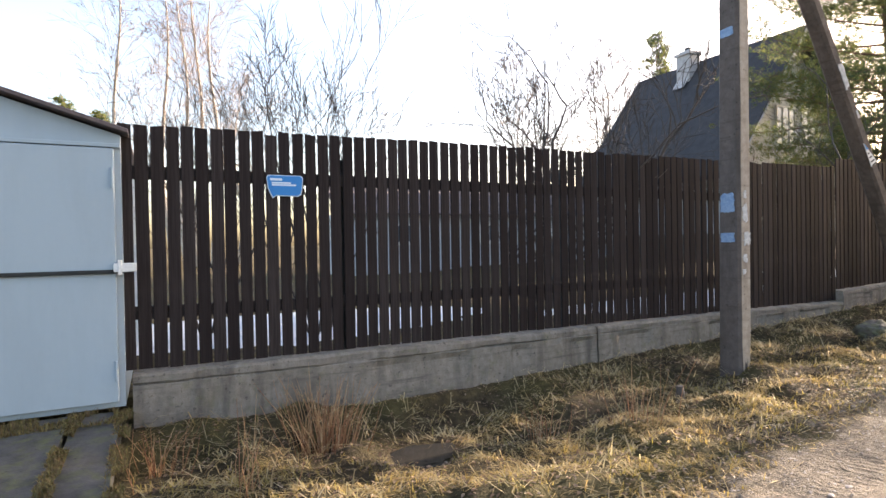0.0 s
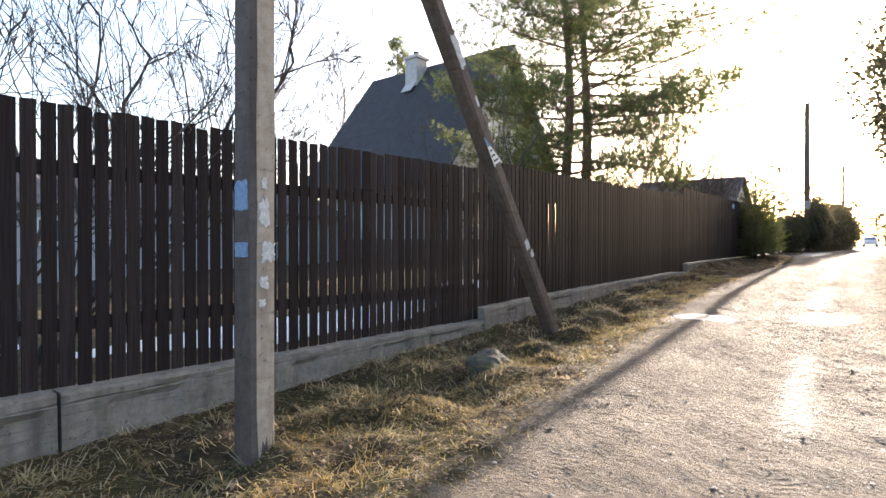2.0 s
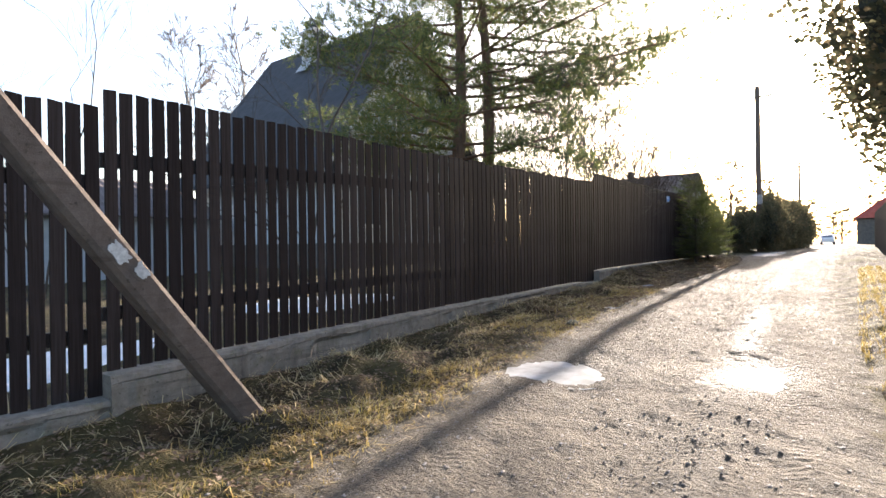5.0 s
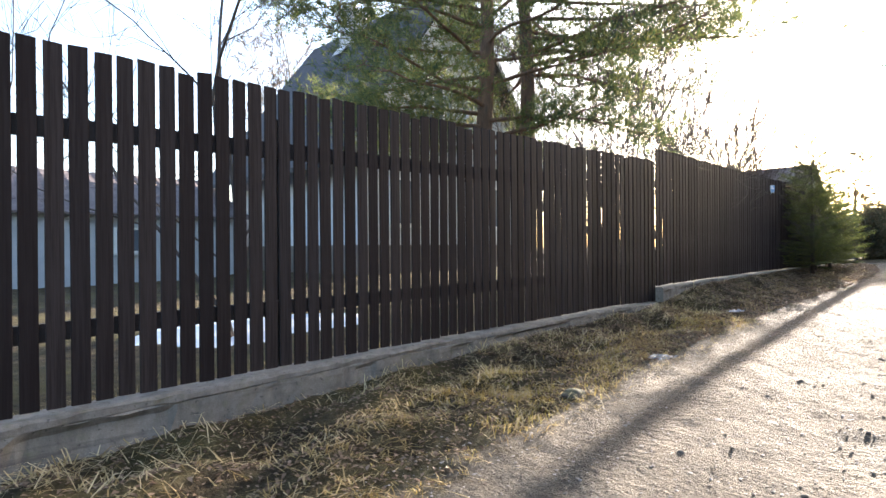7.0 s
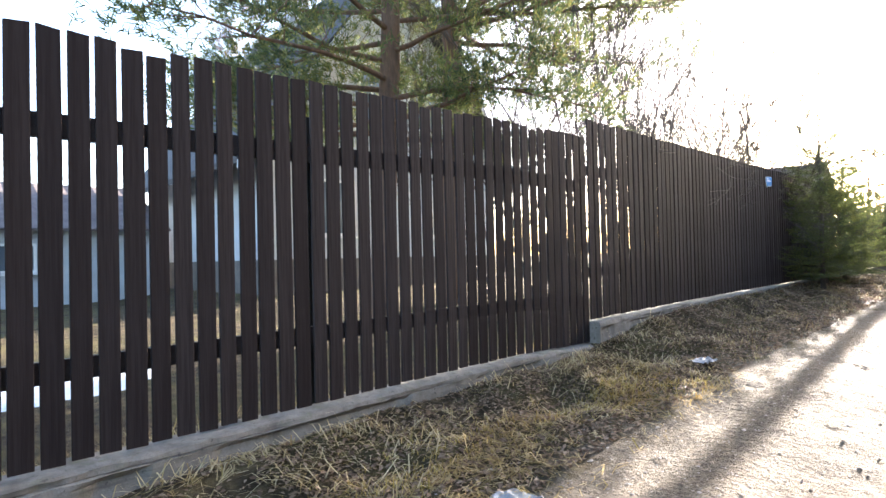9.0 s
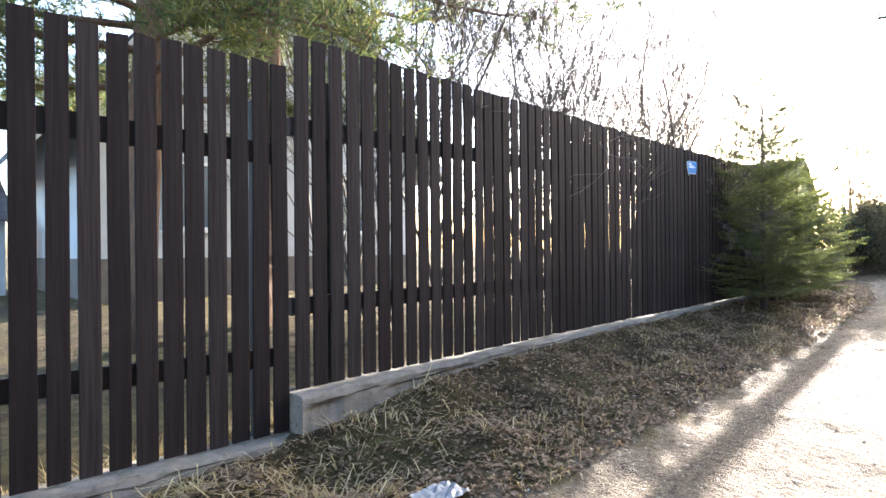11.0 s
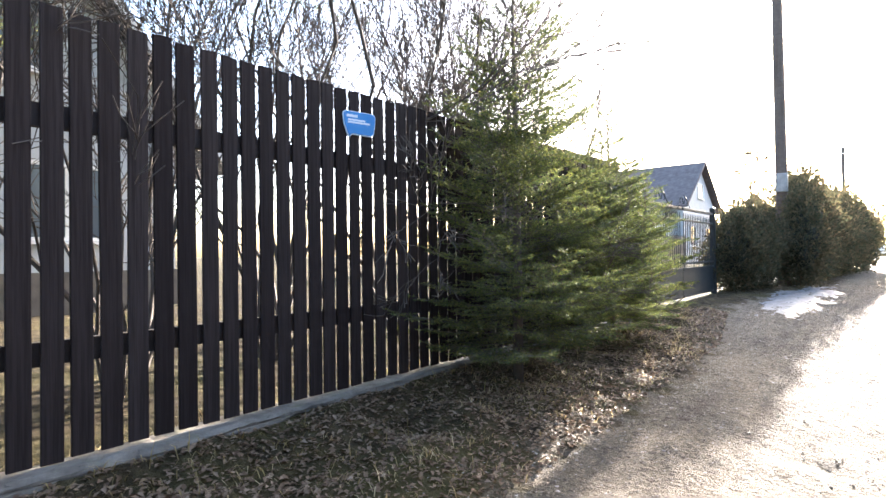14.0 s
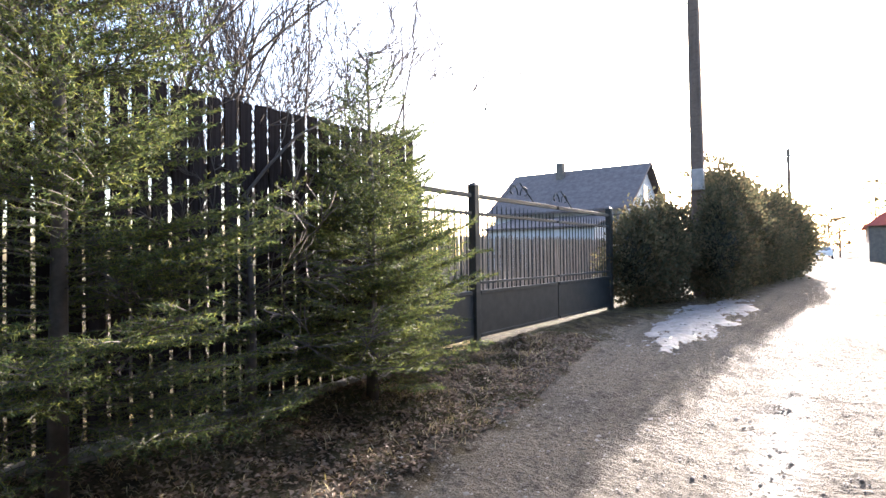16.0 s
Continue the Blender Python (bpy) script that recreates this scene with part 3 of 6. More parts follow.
fence(-0.47, 9.87, [(-0.5, 2.42), (2.6, 2.47), (7, 2.51), (9.87, 2.55)], [(a, b + 0.012) for a, b in TOP_A], ((0.42, 0.53), (1.60, 1.71)), (1.38, 4.15, 6.71, 9.7),
      [(-1, -0.534), (0, -0.412), (8, 0.523), (16, 1.488), (24, 2.439), (31, 3.311), (39, 4.300), (45, 5.012), (52, 5.835), (57, 6.43), (63, 7.205), (71, 8.183), (78, 9.035), (85, 9.875)],
      (0.98, 1.06), "tall dark brown plank fence on a concrete footing", 5, 0.05)
fence(9.885, 19.87, [(9.9, 2.70), (13.5, 2.715), (17, 2.77), (19.87, 2.83)], [(a, b + 0.012) for a, b in TOP_B], ((0.40, 0.51), (1.60, 1.72)), (10.5, 13.52, 16.6, 19.7),
      [(0, 9.89), (10, 11.142), (17, 12.016), (22, 12.643), (28, 13.378), (34, 14.098), (38, 14.588), (64, 17.783), (68, 18.27), (74, 19.03), (78, 19.51), (81, 19.88)],
      (0.94, 1.06), "tall dark brown plank fence above a raised footing", 6, 0.06)
fence(19.9, 30.45, [(19.9, 3.03), (25, 3.03), (28, 3.06), (30.5, 3.09)], [(a, b + 0.012) for a, b in TOP_C], ((0.45, 0.56), (1.55, 1.66)), (20.2, 23.45, 26.56, 29.7),
      [(0, 19.9), (2, 20.16), (4, 20.41), (7, 20.788), (11, 21.284), (15, 21.77), (25, 22.962), (29, 23.447), (33, 23.935), (37, 24.44), (40, 24.83), (44, 25.312), (48, 25.793), (52, 26.285), (56, 26.785), (86, 30.45)],
      (0.93, 1.03), "tall weathered brown plank fence beside young spruces", 7, 0.02)

# ---------------------------------------------------------------- garage


def garage():
    g = thing("garage", "pale blue sheet-metal garage with low gable roof", "garage", at=(-2.3, 2.4, 0.1))
    x0, x1, y0, y1, zf = -4.1, -0.5, -0.15, 5.0, 0.12
    ridge, eave = 2.86, 2.30
    m = Mesh()
    m.prism([(x0, zf), (x1, zf), (x1, eave), ((x0 + x1) / 2, ridge), (x0, eave)], y0 + 0.02, y1)
    part("body", m, M_BLUE, g)
    for s in (-1, 1):
        m = Mesh()
        xa, xb = (x0 + x1) / 2, (x1 + 0.06 if s > 0 else x0 - 0.06)
        za, zb = ridge + 0.02, eave + 0.005
        m.prism([(xa, za), (xb, zb), (xb, zb + 0.035), (xa, za + 0.035)], y0 - 0.09, y1 + 0.05)
        part("roof_sheet", m, M_SLATE, g, "dark weathered roof edge", bevel=0.006)
    for a, b in ((-4.0, -2.315), (-2.285, -0.545)):
        m = Mesh()
        m.box((a, y0 - 0.035, zf + 0.05), (b, y0 + 0.02, 2.185))
        leaf = part("door", m, M_BLUE, g, bevel=0.006)
        for zz in (0.42, 1.95):
            m = Mesh()
            xh = b - 0.012 if b > -1 else a + 0.012
            m.tube([(xh, y0 - 0.045, zz - 0.08), (xh, y0 - 0.045, zz + 0.08)], [0.013, 0.013], 8)
            part("hinge", m, M_BLUE, leaf, smooth=False)
    m = Mesh()
    m.box((-3.9, y0 - 0.062, 1.195), (-0.46, y0 - 0.036, 1.225))
    part("locking_bar", m, M_STEEL, g, "dark flat steel locking bar", bevel=0.003)
    m = Mesh()
    m.box((-0.56, y0 - 0.085, 1.205), (-0.40, y0 - 0.034, 1.275))
    m.box((-0.53, y0 - 0.095, 1.18), (-0.50, y0 - 0.03, 1.30))
    part("bracket", m, M_WHITE, g, "white painted latch bracket", bevel=0.006)
    m = Mesh()
    m.box((x0, y0 - 0.03, 2.195), (x1, y0 + 0.02, 2.225))
    part("lintel_strip", m, M_BLUE, g, bevel=0.004)


garage()


def slab(x0, x1, y0, y1, z0, z1, label, seed):
    """Apron slab: z1 at the garage, z0 at the lane, rough top."""
    m, nx, ny = Mesh(), max(2, int((x1 - x0) / 0.1)), 22
    for i in range(nx + 1):
        for j in range(ny + 1):
            x, y = x0 + (x1 - x0) * i / nx, y0 + (y1 - y0) * j / ny
            q = noise.noise(Vector((x * 3, y * 3, seed))) * 0.012 + noise.noise(Vector((x * 11, y * 11, seed))) * 0.006
            m.v.append((x, y, z0 + (z1 - z0) * j / ny + q))
    for i in range(nx):
        for j in range(ny):
            a = i * (ny + 1) + j
            m.f.append((a, a + ny + 1, a + ny + 2, a + 1))
    k = len(m.v)
    ring = [i * (ny + 1) for i in range(nx + 1)] + [nx * (ny + 1) + j for j in range(1, ny + 1)] + [i * (ny + 1) + ny for i in range(nx - 1, -1, -1)] + [j for j in range(ny - 1, 0, -1)]
    low = [(m.v[r][0], m.v[r][1], m.v[r][2] - 0.25) for r in ring]
    m.v += low
    n = len(ring)
    for i in range(n):
        m.f.append((ring[(i + 1) % n], ring[i], k + i, k + (i + 1) % n))
    single("concrete_slab", m, M_SLAB, label, "slab", group="garage apron")


slab(-4.1, -0.87, -2.4, -0.2, -0.02, 0.115, "stained grey concrete apron slab before the garage", 2)
slab(-0.84, -0.53, -1.9, -0.2, -0.03, 0.105, "narrow mossy concrete kerb slab beside the apron", 4)

# ---------------------------------------------------------------- poles


def tapered(m, base, top, wx, wy, wx2, wy2, chamfer=0.025):
    base, top = Vector(base), Vector(top)
    d = (top - base).normalized()
    ex = Vector((1, 0, 0))
    ex = (ex - d * ex.dot(d)).normalized()
    ey = d.cross(ex)
    o, n = len(m.v), 14
    for i in range(n + 1):
        t = i / n
        p = base + (top - base) * t
        a, b, c = (wx + (wx2 - wx) * t) / 2, (wy + (wy2 - wy) * t) / 2, chamfer
        for sx, sy in ((a - c, -b), (a, -b + c), (a, b - c), (a - c, b), (-a + c, b), (-a, b - c), (-a, -b + c), (-a + c, -b)):
            q = 0.004 * noise.noise(Vector((sx * 9, sy * 9, t * 30)))
            m.v.append(tuple(p + ex * (sx + q) + ey * (sy + q)))
    for i in range(n):
        for j in range(8):
            s, e = o + i * 8 + j, o + i * 8 + (j + 1) % 8
            m.f.append((s, e, e + 8, s + 8))
    m.f += [tuple(o + j for j in range(8))[::-1], tuple(o + n * 8 + j for j in range(8))]
    return ex, ey, d


def rag(m, origin, u, v, w, h, n, seed, lift=0.004):
    """A ragged thin sheet stuck to a face: origin at its lower corner, along u and v."""
    rng = random.Random(seed)
    origin, u, v = Vector(origin), Vector(u).normalized(), Vector(v).normalized()
    k = u.cross(v).normalized() * lift
    ring, cnt = [], 26
    for i in range(cnt):
        a = 2 * math.pi * i / cnt
        c, s = math.cos(a), math.sin(a)
        r = 1 / max(abs(c), abs(s)) * rng.uniform(1 - n, 1)
        ring.append(origin + u * (w * (0.5 + 0.5 * c * r)) + v * (h * (0.5 + 0.5 * s * r)))
    front = [tuple(p + k) for p in ring]
    back = [tuple(p - k) for p in ring]
    o = len(front)
    m.add(front + back, [tuple(range(o)), tuple(range(2 * o - 1, o - 1, -1))] + [((i + 1) % o, i, o + i, o + (i + 1) % o) for i in range(o)])


PX, PY = 5.345, -1.345


def utility_pole():
    p = thing("utility_pole", "square grey-brown concrete utility pole with paint patches", "utility pole", at=(PX, PY, -0.1))
    m = Mesh()
    tapered(m, (PX, PY, -0.4), (PX - 0.06, PY - 0.08, 9.2), 0.185, 0.27, 0.14, 0.17)
    part("shaft", m, M_SHAFT, p)

    def face_x(z):
        k = (z + 0.4) / 9.6
        return PX - 0.06 * k - (0.185 - 0.045 * k) / 2 - 0.002

    def face_y(z):
        k = (z + 0.4) / 9.6
        return PY - 0.08 * k - (0.27 - 0.10 * k) / 2 - 0.002
    # bare concrete, its colour raised to stand in for light on the front face
    m = Mesh()
    rag(m, (PX - 0.072, face_y(-0.1) - 0.001, -0.15), (1, 0, 0), (0, face_y(4.6) - face_y(-0.1), 4.7), 0.145, 4.7, 0.12, 77, 0.003)
    part("bare_strip", m, M_POLEPALE, p, "paler bare concrete strip, brightened as a lit face")
    for k, (z, h, mat, lab) in enumerate(((1.66, 0.22, M_POLEBLUE, "faded blue paint patch"), (1.34, 0.11, M_POLEBLUE, "faded blue paint patch"), (3.55, 0.10, M_POLEBLUE, "faded blue paint band"))):
        m = Mesh()
        rag(m, (face_x(z + h / 2), PY + 0.09 - z * 0.008, z), (0, -1, 0), (0, 0, 1), 0.17, h, 0.14, 40 + k, 0.004)
        part("paint_patch", m, mat, p, lab)
    for k, (z, h, w) in enumerate(((1.55, 0.22, 0.09), (1.30, 0.16, 0.12), (1.12, 0.10, 0.08), (1.8, 0.10, 0.05), (1.0, 0.06, 0.06))):
        m = Mesh()
        rag(m, (PX - 0.06 + 0.02 * (k % 2), face_y(z + h / 2) - 0.004, z), (1, 0, 0), (0, 0, 1), w, h, 0.45, 50 + k, 0.006)
        part("torn_notice", m, M_PAPER, p, "pale torn paper scraps")
    return p


utility_pole()
B0, B1 = Vector((10.80, -0.83, -0.15)), Vector((5.72, -1.21, 6.35))


def strut_pole():
    s = thing("strut_pole", "leaning concrete strut pole with torn notices", "strut pole", at=tuple(B0))
    m = Mesh()
    ex, ey, d = tapered(m, B0, B1, 0.19, 0.23, 0.15, 0.17, 0.03)
    part("shaft", m, M_POLE, s)

    def on_face(z):
        return B0 + (B1 - B0) * ((z - B0.z) / (B1.z - B0.z))
    for k, (z, h, w, mat) in enumerate(((1.36, 0.17, 0.13, M_PAPER), (1.24, 0.12, 0.10, M_PAPER), (3.35, 0.42, 0.15, M_PAPER), (3.0, 0.14, 0.06, M_PAPER))):
        m = Mesh()
        f = on_face(z) - ex * (0.0 if k % 2 else 0.045) - ey * 0.0
        f = f - ey * (0.115 - 0.005 * z + 0.002)
        rag(m, f, ex, d, w * 0.75, h, 0.3, 70 + k)
        part("torn_notice", m, mat, s, "grey torn paper notice")
    m = Mesh()
    c = on_face(2.5) - ey * 0.112 - ex * 0.09
    nrm = -ey * 0.003
    tri = [c + d * 0.30, c - d * 0.10, c + ex * 0.17 - d * 0.14]
    m.add([tuple(q + nrm) for q in tri] + [tuple(q - nrm) for q in tri], [(0, 1, 2), (5, 4, 3), (0, 3, 4, 1), (1, 4, 5, 2), (2, 5, 3, 0)])
    plate = part("warning_plate", m, M_WHITE, s, "white triangular plate with blue corner")
    for lv, a, b in ((0.10, 0.015, 0.055), (0.03, 0.015, 0.085), (-0.04, 0.015, 0.115), (-0.10, 0.02, 0.14)):
        m = Mesh()
        q = [c + ex * a + d * (lv - 0.2 * a), c + ex * b + d * (lv - 0.2 * b), c + ex * b + d * (lv + 0.022 - 0.2 * b), c + ex * a + d * (lv + 0.022 - 0.2 * a)]
        m.add([tuple(p + nrm * 1.6) for p in q] + [tuple(p + nrm * 0.9) for p in q], [(0, 1, 2, 3), (7, 6, 5, 4), (0, 4, 5, 1), (1, 5, 6, 2), (2, 6, 7, 3), (3, 7, 4, 0)])
        part("text_bar", m, M_STEEL, plate, "dark line of lettering")
    m = Mesh()
    tri = [c + d * 0.29 + nrm * 2, c + d * 0.17 + nrm * 2, c + ex * 0.055 + d * 0.165 + nrm * 2]
    m.add([tuple(q + nrm) for q in tri] + [tuple(q) for q in tri], [(0, 1, 2), (5, 4, 3), (0, 3, 4, 1), (1, 4, 5, 2), (2, 5, 3, 0)])
    part("blue_corner", m, M_SIGN, plate, "blue printed corner")


strut_pole()


def far_pole(x, y, top, label, box=True):
    p = thing("utility_pole", label, "utility pole", at=(x, y, gz(x, y)))
    m = Mesh()
    tapered(m, (x, y, gz(x, y) - 0.3), (x - 0.05, y + 0.05, top), 0.26, 0.28, 0.20, 0.21)
    part("shaft", m, M_POLE, p)
    m = Mesh()
    m.box((x - 0.05, y - 0.55, top - 0.55), (x + 0.02, y + 0.55, top - 0.48))
    part("crossarm", m, M_STEEL, p)
    for yy in (-0.5, 0.0, 0.5):
        m = Mesh()
        m.tube([(x - 0.02, y + yy, top - 0.48), (x - 0.02, y + yy, top - 0.40), (x - 0.02, y + yy, top - 0.33)], [0.03, 0.045, 0.02], 8)
        part("insulator", m, M_WHITE, p, "white ceramic insulator")
    if box:
        m = Mesh()
        m.box((x - 0.24, y - 0.14, 3.32), (x - 0.11, y + 0.12, 3.78))
        part("meter_box", m, M_METER, p, "pale metal meter box", bevel=0.012)


far_pole(39.5, -0.8, 9.15, "tall grey concrete utility pole standing in a hedge")
far_pole(75, 0.0, 9.6, "distant grey utility pole beyond the hedges", False)

# ---------------------------------------------------------------- signs on the fence


def fence_sign(x0, x1, z0, z1, y, tilt, label):
    w, h = x1 - x0, z1 - z0
    s = thing("fence_sign", label, "sign", group="signs on the fence", at=((x0 + x1) / 2, y, (z0 + z1) / 2))
    out = []
    for cx, cz, a0 in ((x1 - 0.03, z1 - 0.03, 0), (x0 + 0.03, z1 - 0.03, 90)):
        for k in range(5):
            a = radians(a0 + 22.5 * k)
            out.append((cx + 0.03 * math.cos(a), cz + 0.03 * math.sin(a)))
    out += [(x0 + 0.012, z0 + 0.09), (x0 + 0.035, z0 + 0.035), (x0 + 0.055, z0), (x0 + 0.085, z0 + 0.022), (x1 - 0.05, z0 + 0.018), (x1 - 0.02, z0 + 0.035), (x1 - 0.008, z0 + 0.09)]
    out = [(x, z + tilt * (x - x0)) for x, z in out]
    cx, cz = sum(p[0] for p in out) / len(out), sum(p[1] for p in out) / len(out)
    m = Mesh()
    m.prism(out, y - 0.002, y + 0.006)
    part("rim", m, M_SIGNTXT, s, "pale rim")
    m = Mesh()
    m.prism([(cx + (x - cx) * 0.955, cz + (z - cz) * 0.925) for x, z in out], y - 0.006, y - 0.002)
    part("panel", m, M_SIGN, s)
    for k, (a, b, zz, hh) in enumerate(((0.10, 0.42, 0.76, 0.05), (0.14, 0.66, 0.63, 0.035), (0.14, 0.80, 0.54, 0.035))):
        m = Mesh()
        zc = z0 + h * zz
        m.prism([(x0 + w * a, zc + tilt * w * a), (x0 + w * b, zc + tilt * w * b), (x0 + w * b, zc + hh * h * 2 + tilt * w * b), (x0 + w * a, zc + hh * h * 2 + tilt * w * a)], y - 0.008, y - 0.0055)
        part("text_bar", m, M_SIGNTXT, s)


fence_sign(0.65, 0.985, 1.83, 2.045, -0.024, 0.0, "glossy blue plate with pale lettering on the fence")
fence_sign(25.73, 26.045, 2.69, 2.88, -0.024, 0.06, "tilted blue plate with pale lettering among twigs")

# ---------------------------------------------------------------- gate


def gate(x0, x1, label, ornament):
    g = thing("gate", label, "gate", group="steel gate leaves", at=(x0, 0.05, 1.0))
    m = Mesh()
    m.box((x0 + 0.012, 0.035, 1.02), (x1 - 0.012, 0.05, 1.50))
    part("lower_sheet", m, M_STEEL, g, "dark green-grey sheet panel")
    zt = 2.62
    for z, h in ((zt, 0.05), (1.50, 0.045), (1.0, 0.04), (2.42, 0.035), (1.62, 0.03)):
        m = Mesh()
        m.box((x0 + 0.04, 0.02, z), (x1 - 0.04, 0.065, z + h))
        part("rail", m, M_STEEL, g, bevel=0.004)
    n = int((x1 - x0) / 0.115)
    for i in range(1, n):
        x = x0 + (x1 - x0) * i / n
        m = Mesh()
        m.tube([(x, 0.042, 1.52), (x, 0.042, 2.52), (x, 0.042, 2.57)], [0.009, 0.009, 0.002], 5)
        part("bar", m, M_STEEL, g)
    for a in ornament:
        for s in (-1, 1):
            m = Mesh()
            pts, rr = [], []
            for k in range(15):
                t = k / 14
                ang = t * 4.6
                r = 0.13 * (1 - 0.7 * t)
                pts.append((a + s * (0.16 - r * math.cos(ang)), 0.042, zt + 0.12 + r * math.sin(ang) + 0.05 * t))
                rr.append(0.009)
            m.tube(pts, rr, 5)
            m.tube([(a + s * 0.45, 0.042, zt + 0.03), (a + s * 0.25, 0.042, zt + 0.16), (a + s * 0.03, 0.042, zt + 0.28)], [0.009, 0.009, 0.009], 5)
            part("scroll", m, M_STEEL, g, "wrought scroll")


def gate_post(x, top, w=0.09):
    m = Mesh()
    m.box((x - w / 2, 0.0, 0.6), (x + w / 2, w, top))
    p = thing("gate_post", "square dark steel gate post", "post", group="gate posts", at=(x, 0.04, 0.85))
    part("shaft", m, M_STEEL, p, bevel=0.006)
    m = Mesh()
    m.add([(x - w * .62, -0.012, top), (x + w * .62, -0.012, top), (x + w * .62, w + 0.012, top), (x - w * .62, w + 0.012, top), (x, w / 2, top + 0.05)], [(0, 1, 4), (1, 2, 4), (2, 3, 4), (3, 0, 4), (3, 2, 1, 0)])
    part("cap", m, M_STEEL, p)


gate(30.6, 31.56, "narrow dark steel wicket gate with bars", ())
gate(31.66, 33.86, "dark steel driveway gate leaf with barred upper half", (32.7,))
gate(33.86, 36.06, "dark steel driveway gate leaf with scroll ornament", (34.0,))
for gx_, gt in ((30.53, 2.70), (31.61, 2.76), (36.12, 2.76)):
    gate_post(gx_, gt, 0.10)

# ---------------------------------------------------------------- houses


def window(parent, x0, x1, z0, z1, y, nx=2):
    m = Mesh()
    k = 0.07
    o, q = [(x0, z0), (x1, z0), (x1, z1), (x0, z1)], [(x0 + k, z0 + k), (x1 - k, z0 + k), (x1 - k, z1 - k), (x0 + k, z1 - k)]
    m.v = [(x, y - 0.07, z) for x, z in o + q] + [(x, y + 0.02, z) for x, z in o + q]
    for i in range(4):
        j = (i + 1) % 4
        m.f += [(i, j, 4 + j, 4 + i), (8 + j, 8 + i, 12 + i, 12 + j), (4 + i, 4 + j, 12 + j, 12 + i), (j, i, 8 + i, 8 + j)]
    w = part("window", m, M_WHITE, parent, "white framed window")
    for i in range(1, nx):
        x = x0 + (x1 - x0) * i / nx
        m = Mesh()
        m.box((x - 0.03, y - 0.06, z0 + 0.07), (x + 0.03, y + 0.015, z1 - 0.07))
        part("mullion", m, M_WHITE, w)
    m = Mesh()
    m.box((x0 + 0.05, y - 0.03, z0 + 0.05), (x1 - 0.05, y - 0.02, z1 - 0.05))
    part("pane", m, M_GLASS, w, "dark reflecting glass")
    m = Mesh()
    m.box((x0 - 0.08, y - 0.16, z0 - 0.06), (x1 + 0.08, y, z0 - 0.012))
    part("sill", m, M_WHITE, w)


def steep_house():
    h = thing("house", "house with steep dark roof and pale gable", "house", at=(25, 14, 0.6))
    xr, zr, ya, yb = 25.0, 10.45, 9.5, 18.4
    ex, ez = 4.35, 4.75
    m = Mesh()
    m.prism([(xr - ex + 0.35, 1.6), (xr + ex - 0.35, 1.6), (xr + ex - 0.35, ez + 0.25), (xr, zr - 0.25), (xr - ex + 0.35, ez + 0.25)], ya, yb - 0.3)
    part("wall", m, M_SIDING, h, "pale grey boarded wall")
    m = Mesh()
    m.box((xr - ex + 0.3, ya - 0.05, -0.2), (xr + ex - 0.3, yb - 0.2, 1.6))
    part("base", m, M_BASE, h, "dark base wall")
    for s in (-1, 1):
        m = Mesh()
        x_low, z_low = xr + s * (ex + 0.75), ez - 0.95
        q = [(x_low, z_low), (xr, zr), (xr, zr + 0.16), (x_low, z_low + 0.16)]
        m.prism(q if s < 0 else [(a, b) for a, b in (q[1], q[0], q[3], q[2])], ya - 0.55, yb)
        part("roof", m, M_ROOF, h, "steep dark roof covering")
    for s in (-1, 1):
        m = Mesh()
        x_low, z_low = xr + s * (ex + 0.75), ez - 0.95
        m.prism([(x_low, z_low - 0.12), (x_low, z_low + 0.06), (xr, zr + 0.06), (xr, zr - 0.2)] if s < 0 else [(xr, zr - 0.2), (xr, zr + 0.06), (x_low, z_low + 0.06), (x_low, z_low - 0.12)], ya - 0.60, ya - 0.552)
        part("bargeboard", m, M_SIDING, h, "pale bargeboard")
    m = Mesh()
    m.box((24.1, 14.2, 8.2), (24.9, 15.0, 11.0))
    ch = part("chimney", m, M_CHIM, h, "whitewashed brick chimney", bevel=0.02)
    m = Mesh()
    m.box((24.02, 14.12, 10.85), (24.98, 15.08, 11.0))
    m.box((24.2, 14.3, 11.0), (24.8, 14.9, 11.12))
    part("chimney_cap", m, M_CHIM, ch, bevel=0.02)
    m = Mesh()
    m.tube([(24.5, 14.6, 11.1), (24.5, 14.6, 11.3), (24.5, 14.6, 11.34)], [0.16, 0.16, 0.02], 10)
    part("flue", m, M_STEEL, ch, "dark flue cowl")
    m = Mesh()
    m.add([(23.7, 14.25, 9.11), (23.7, 14.95, 9.11), (24.15, 14.95, 9.70), (24.15, 14.25, 9.70)], [(0, 1, 2, 3)])
    part("flashing", m, M_CHIM, h, "pale metal flashing below the chimney")
    window(h, 23.6, 25.0, 5.4, 7.1, ya, 3)
    window(h, 25.4, 26.6, 5.4, 7.1, ya, 2)
    window(h, 22.2, 23.4, 2.2, 3.7, ya, 2)
    window(h, 26.2, 27.6, 2.2, 3.7, ya, 2)


steep_house()


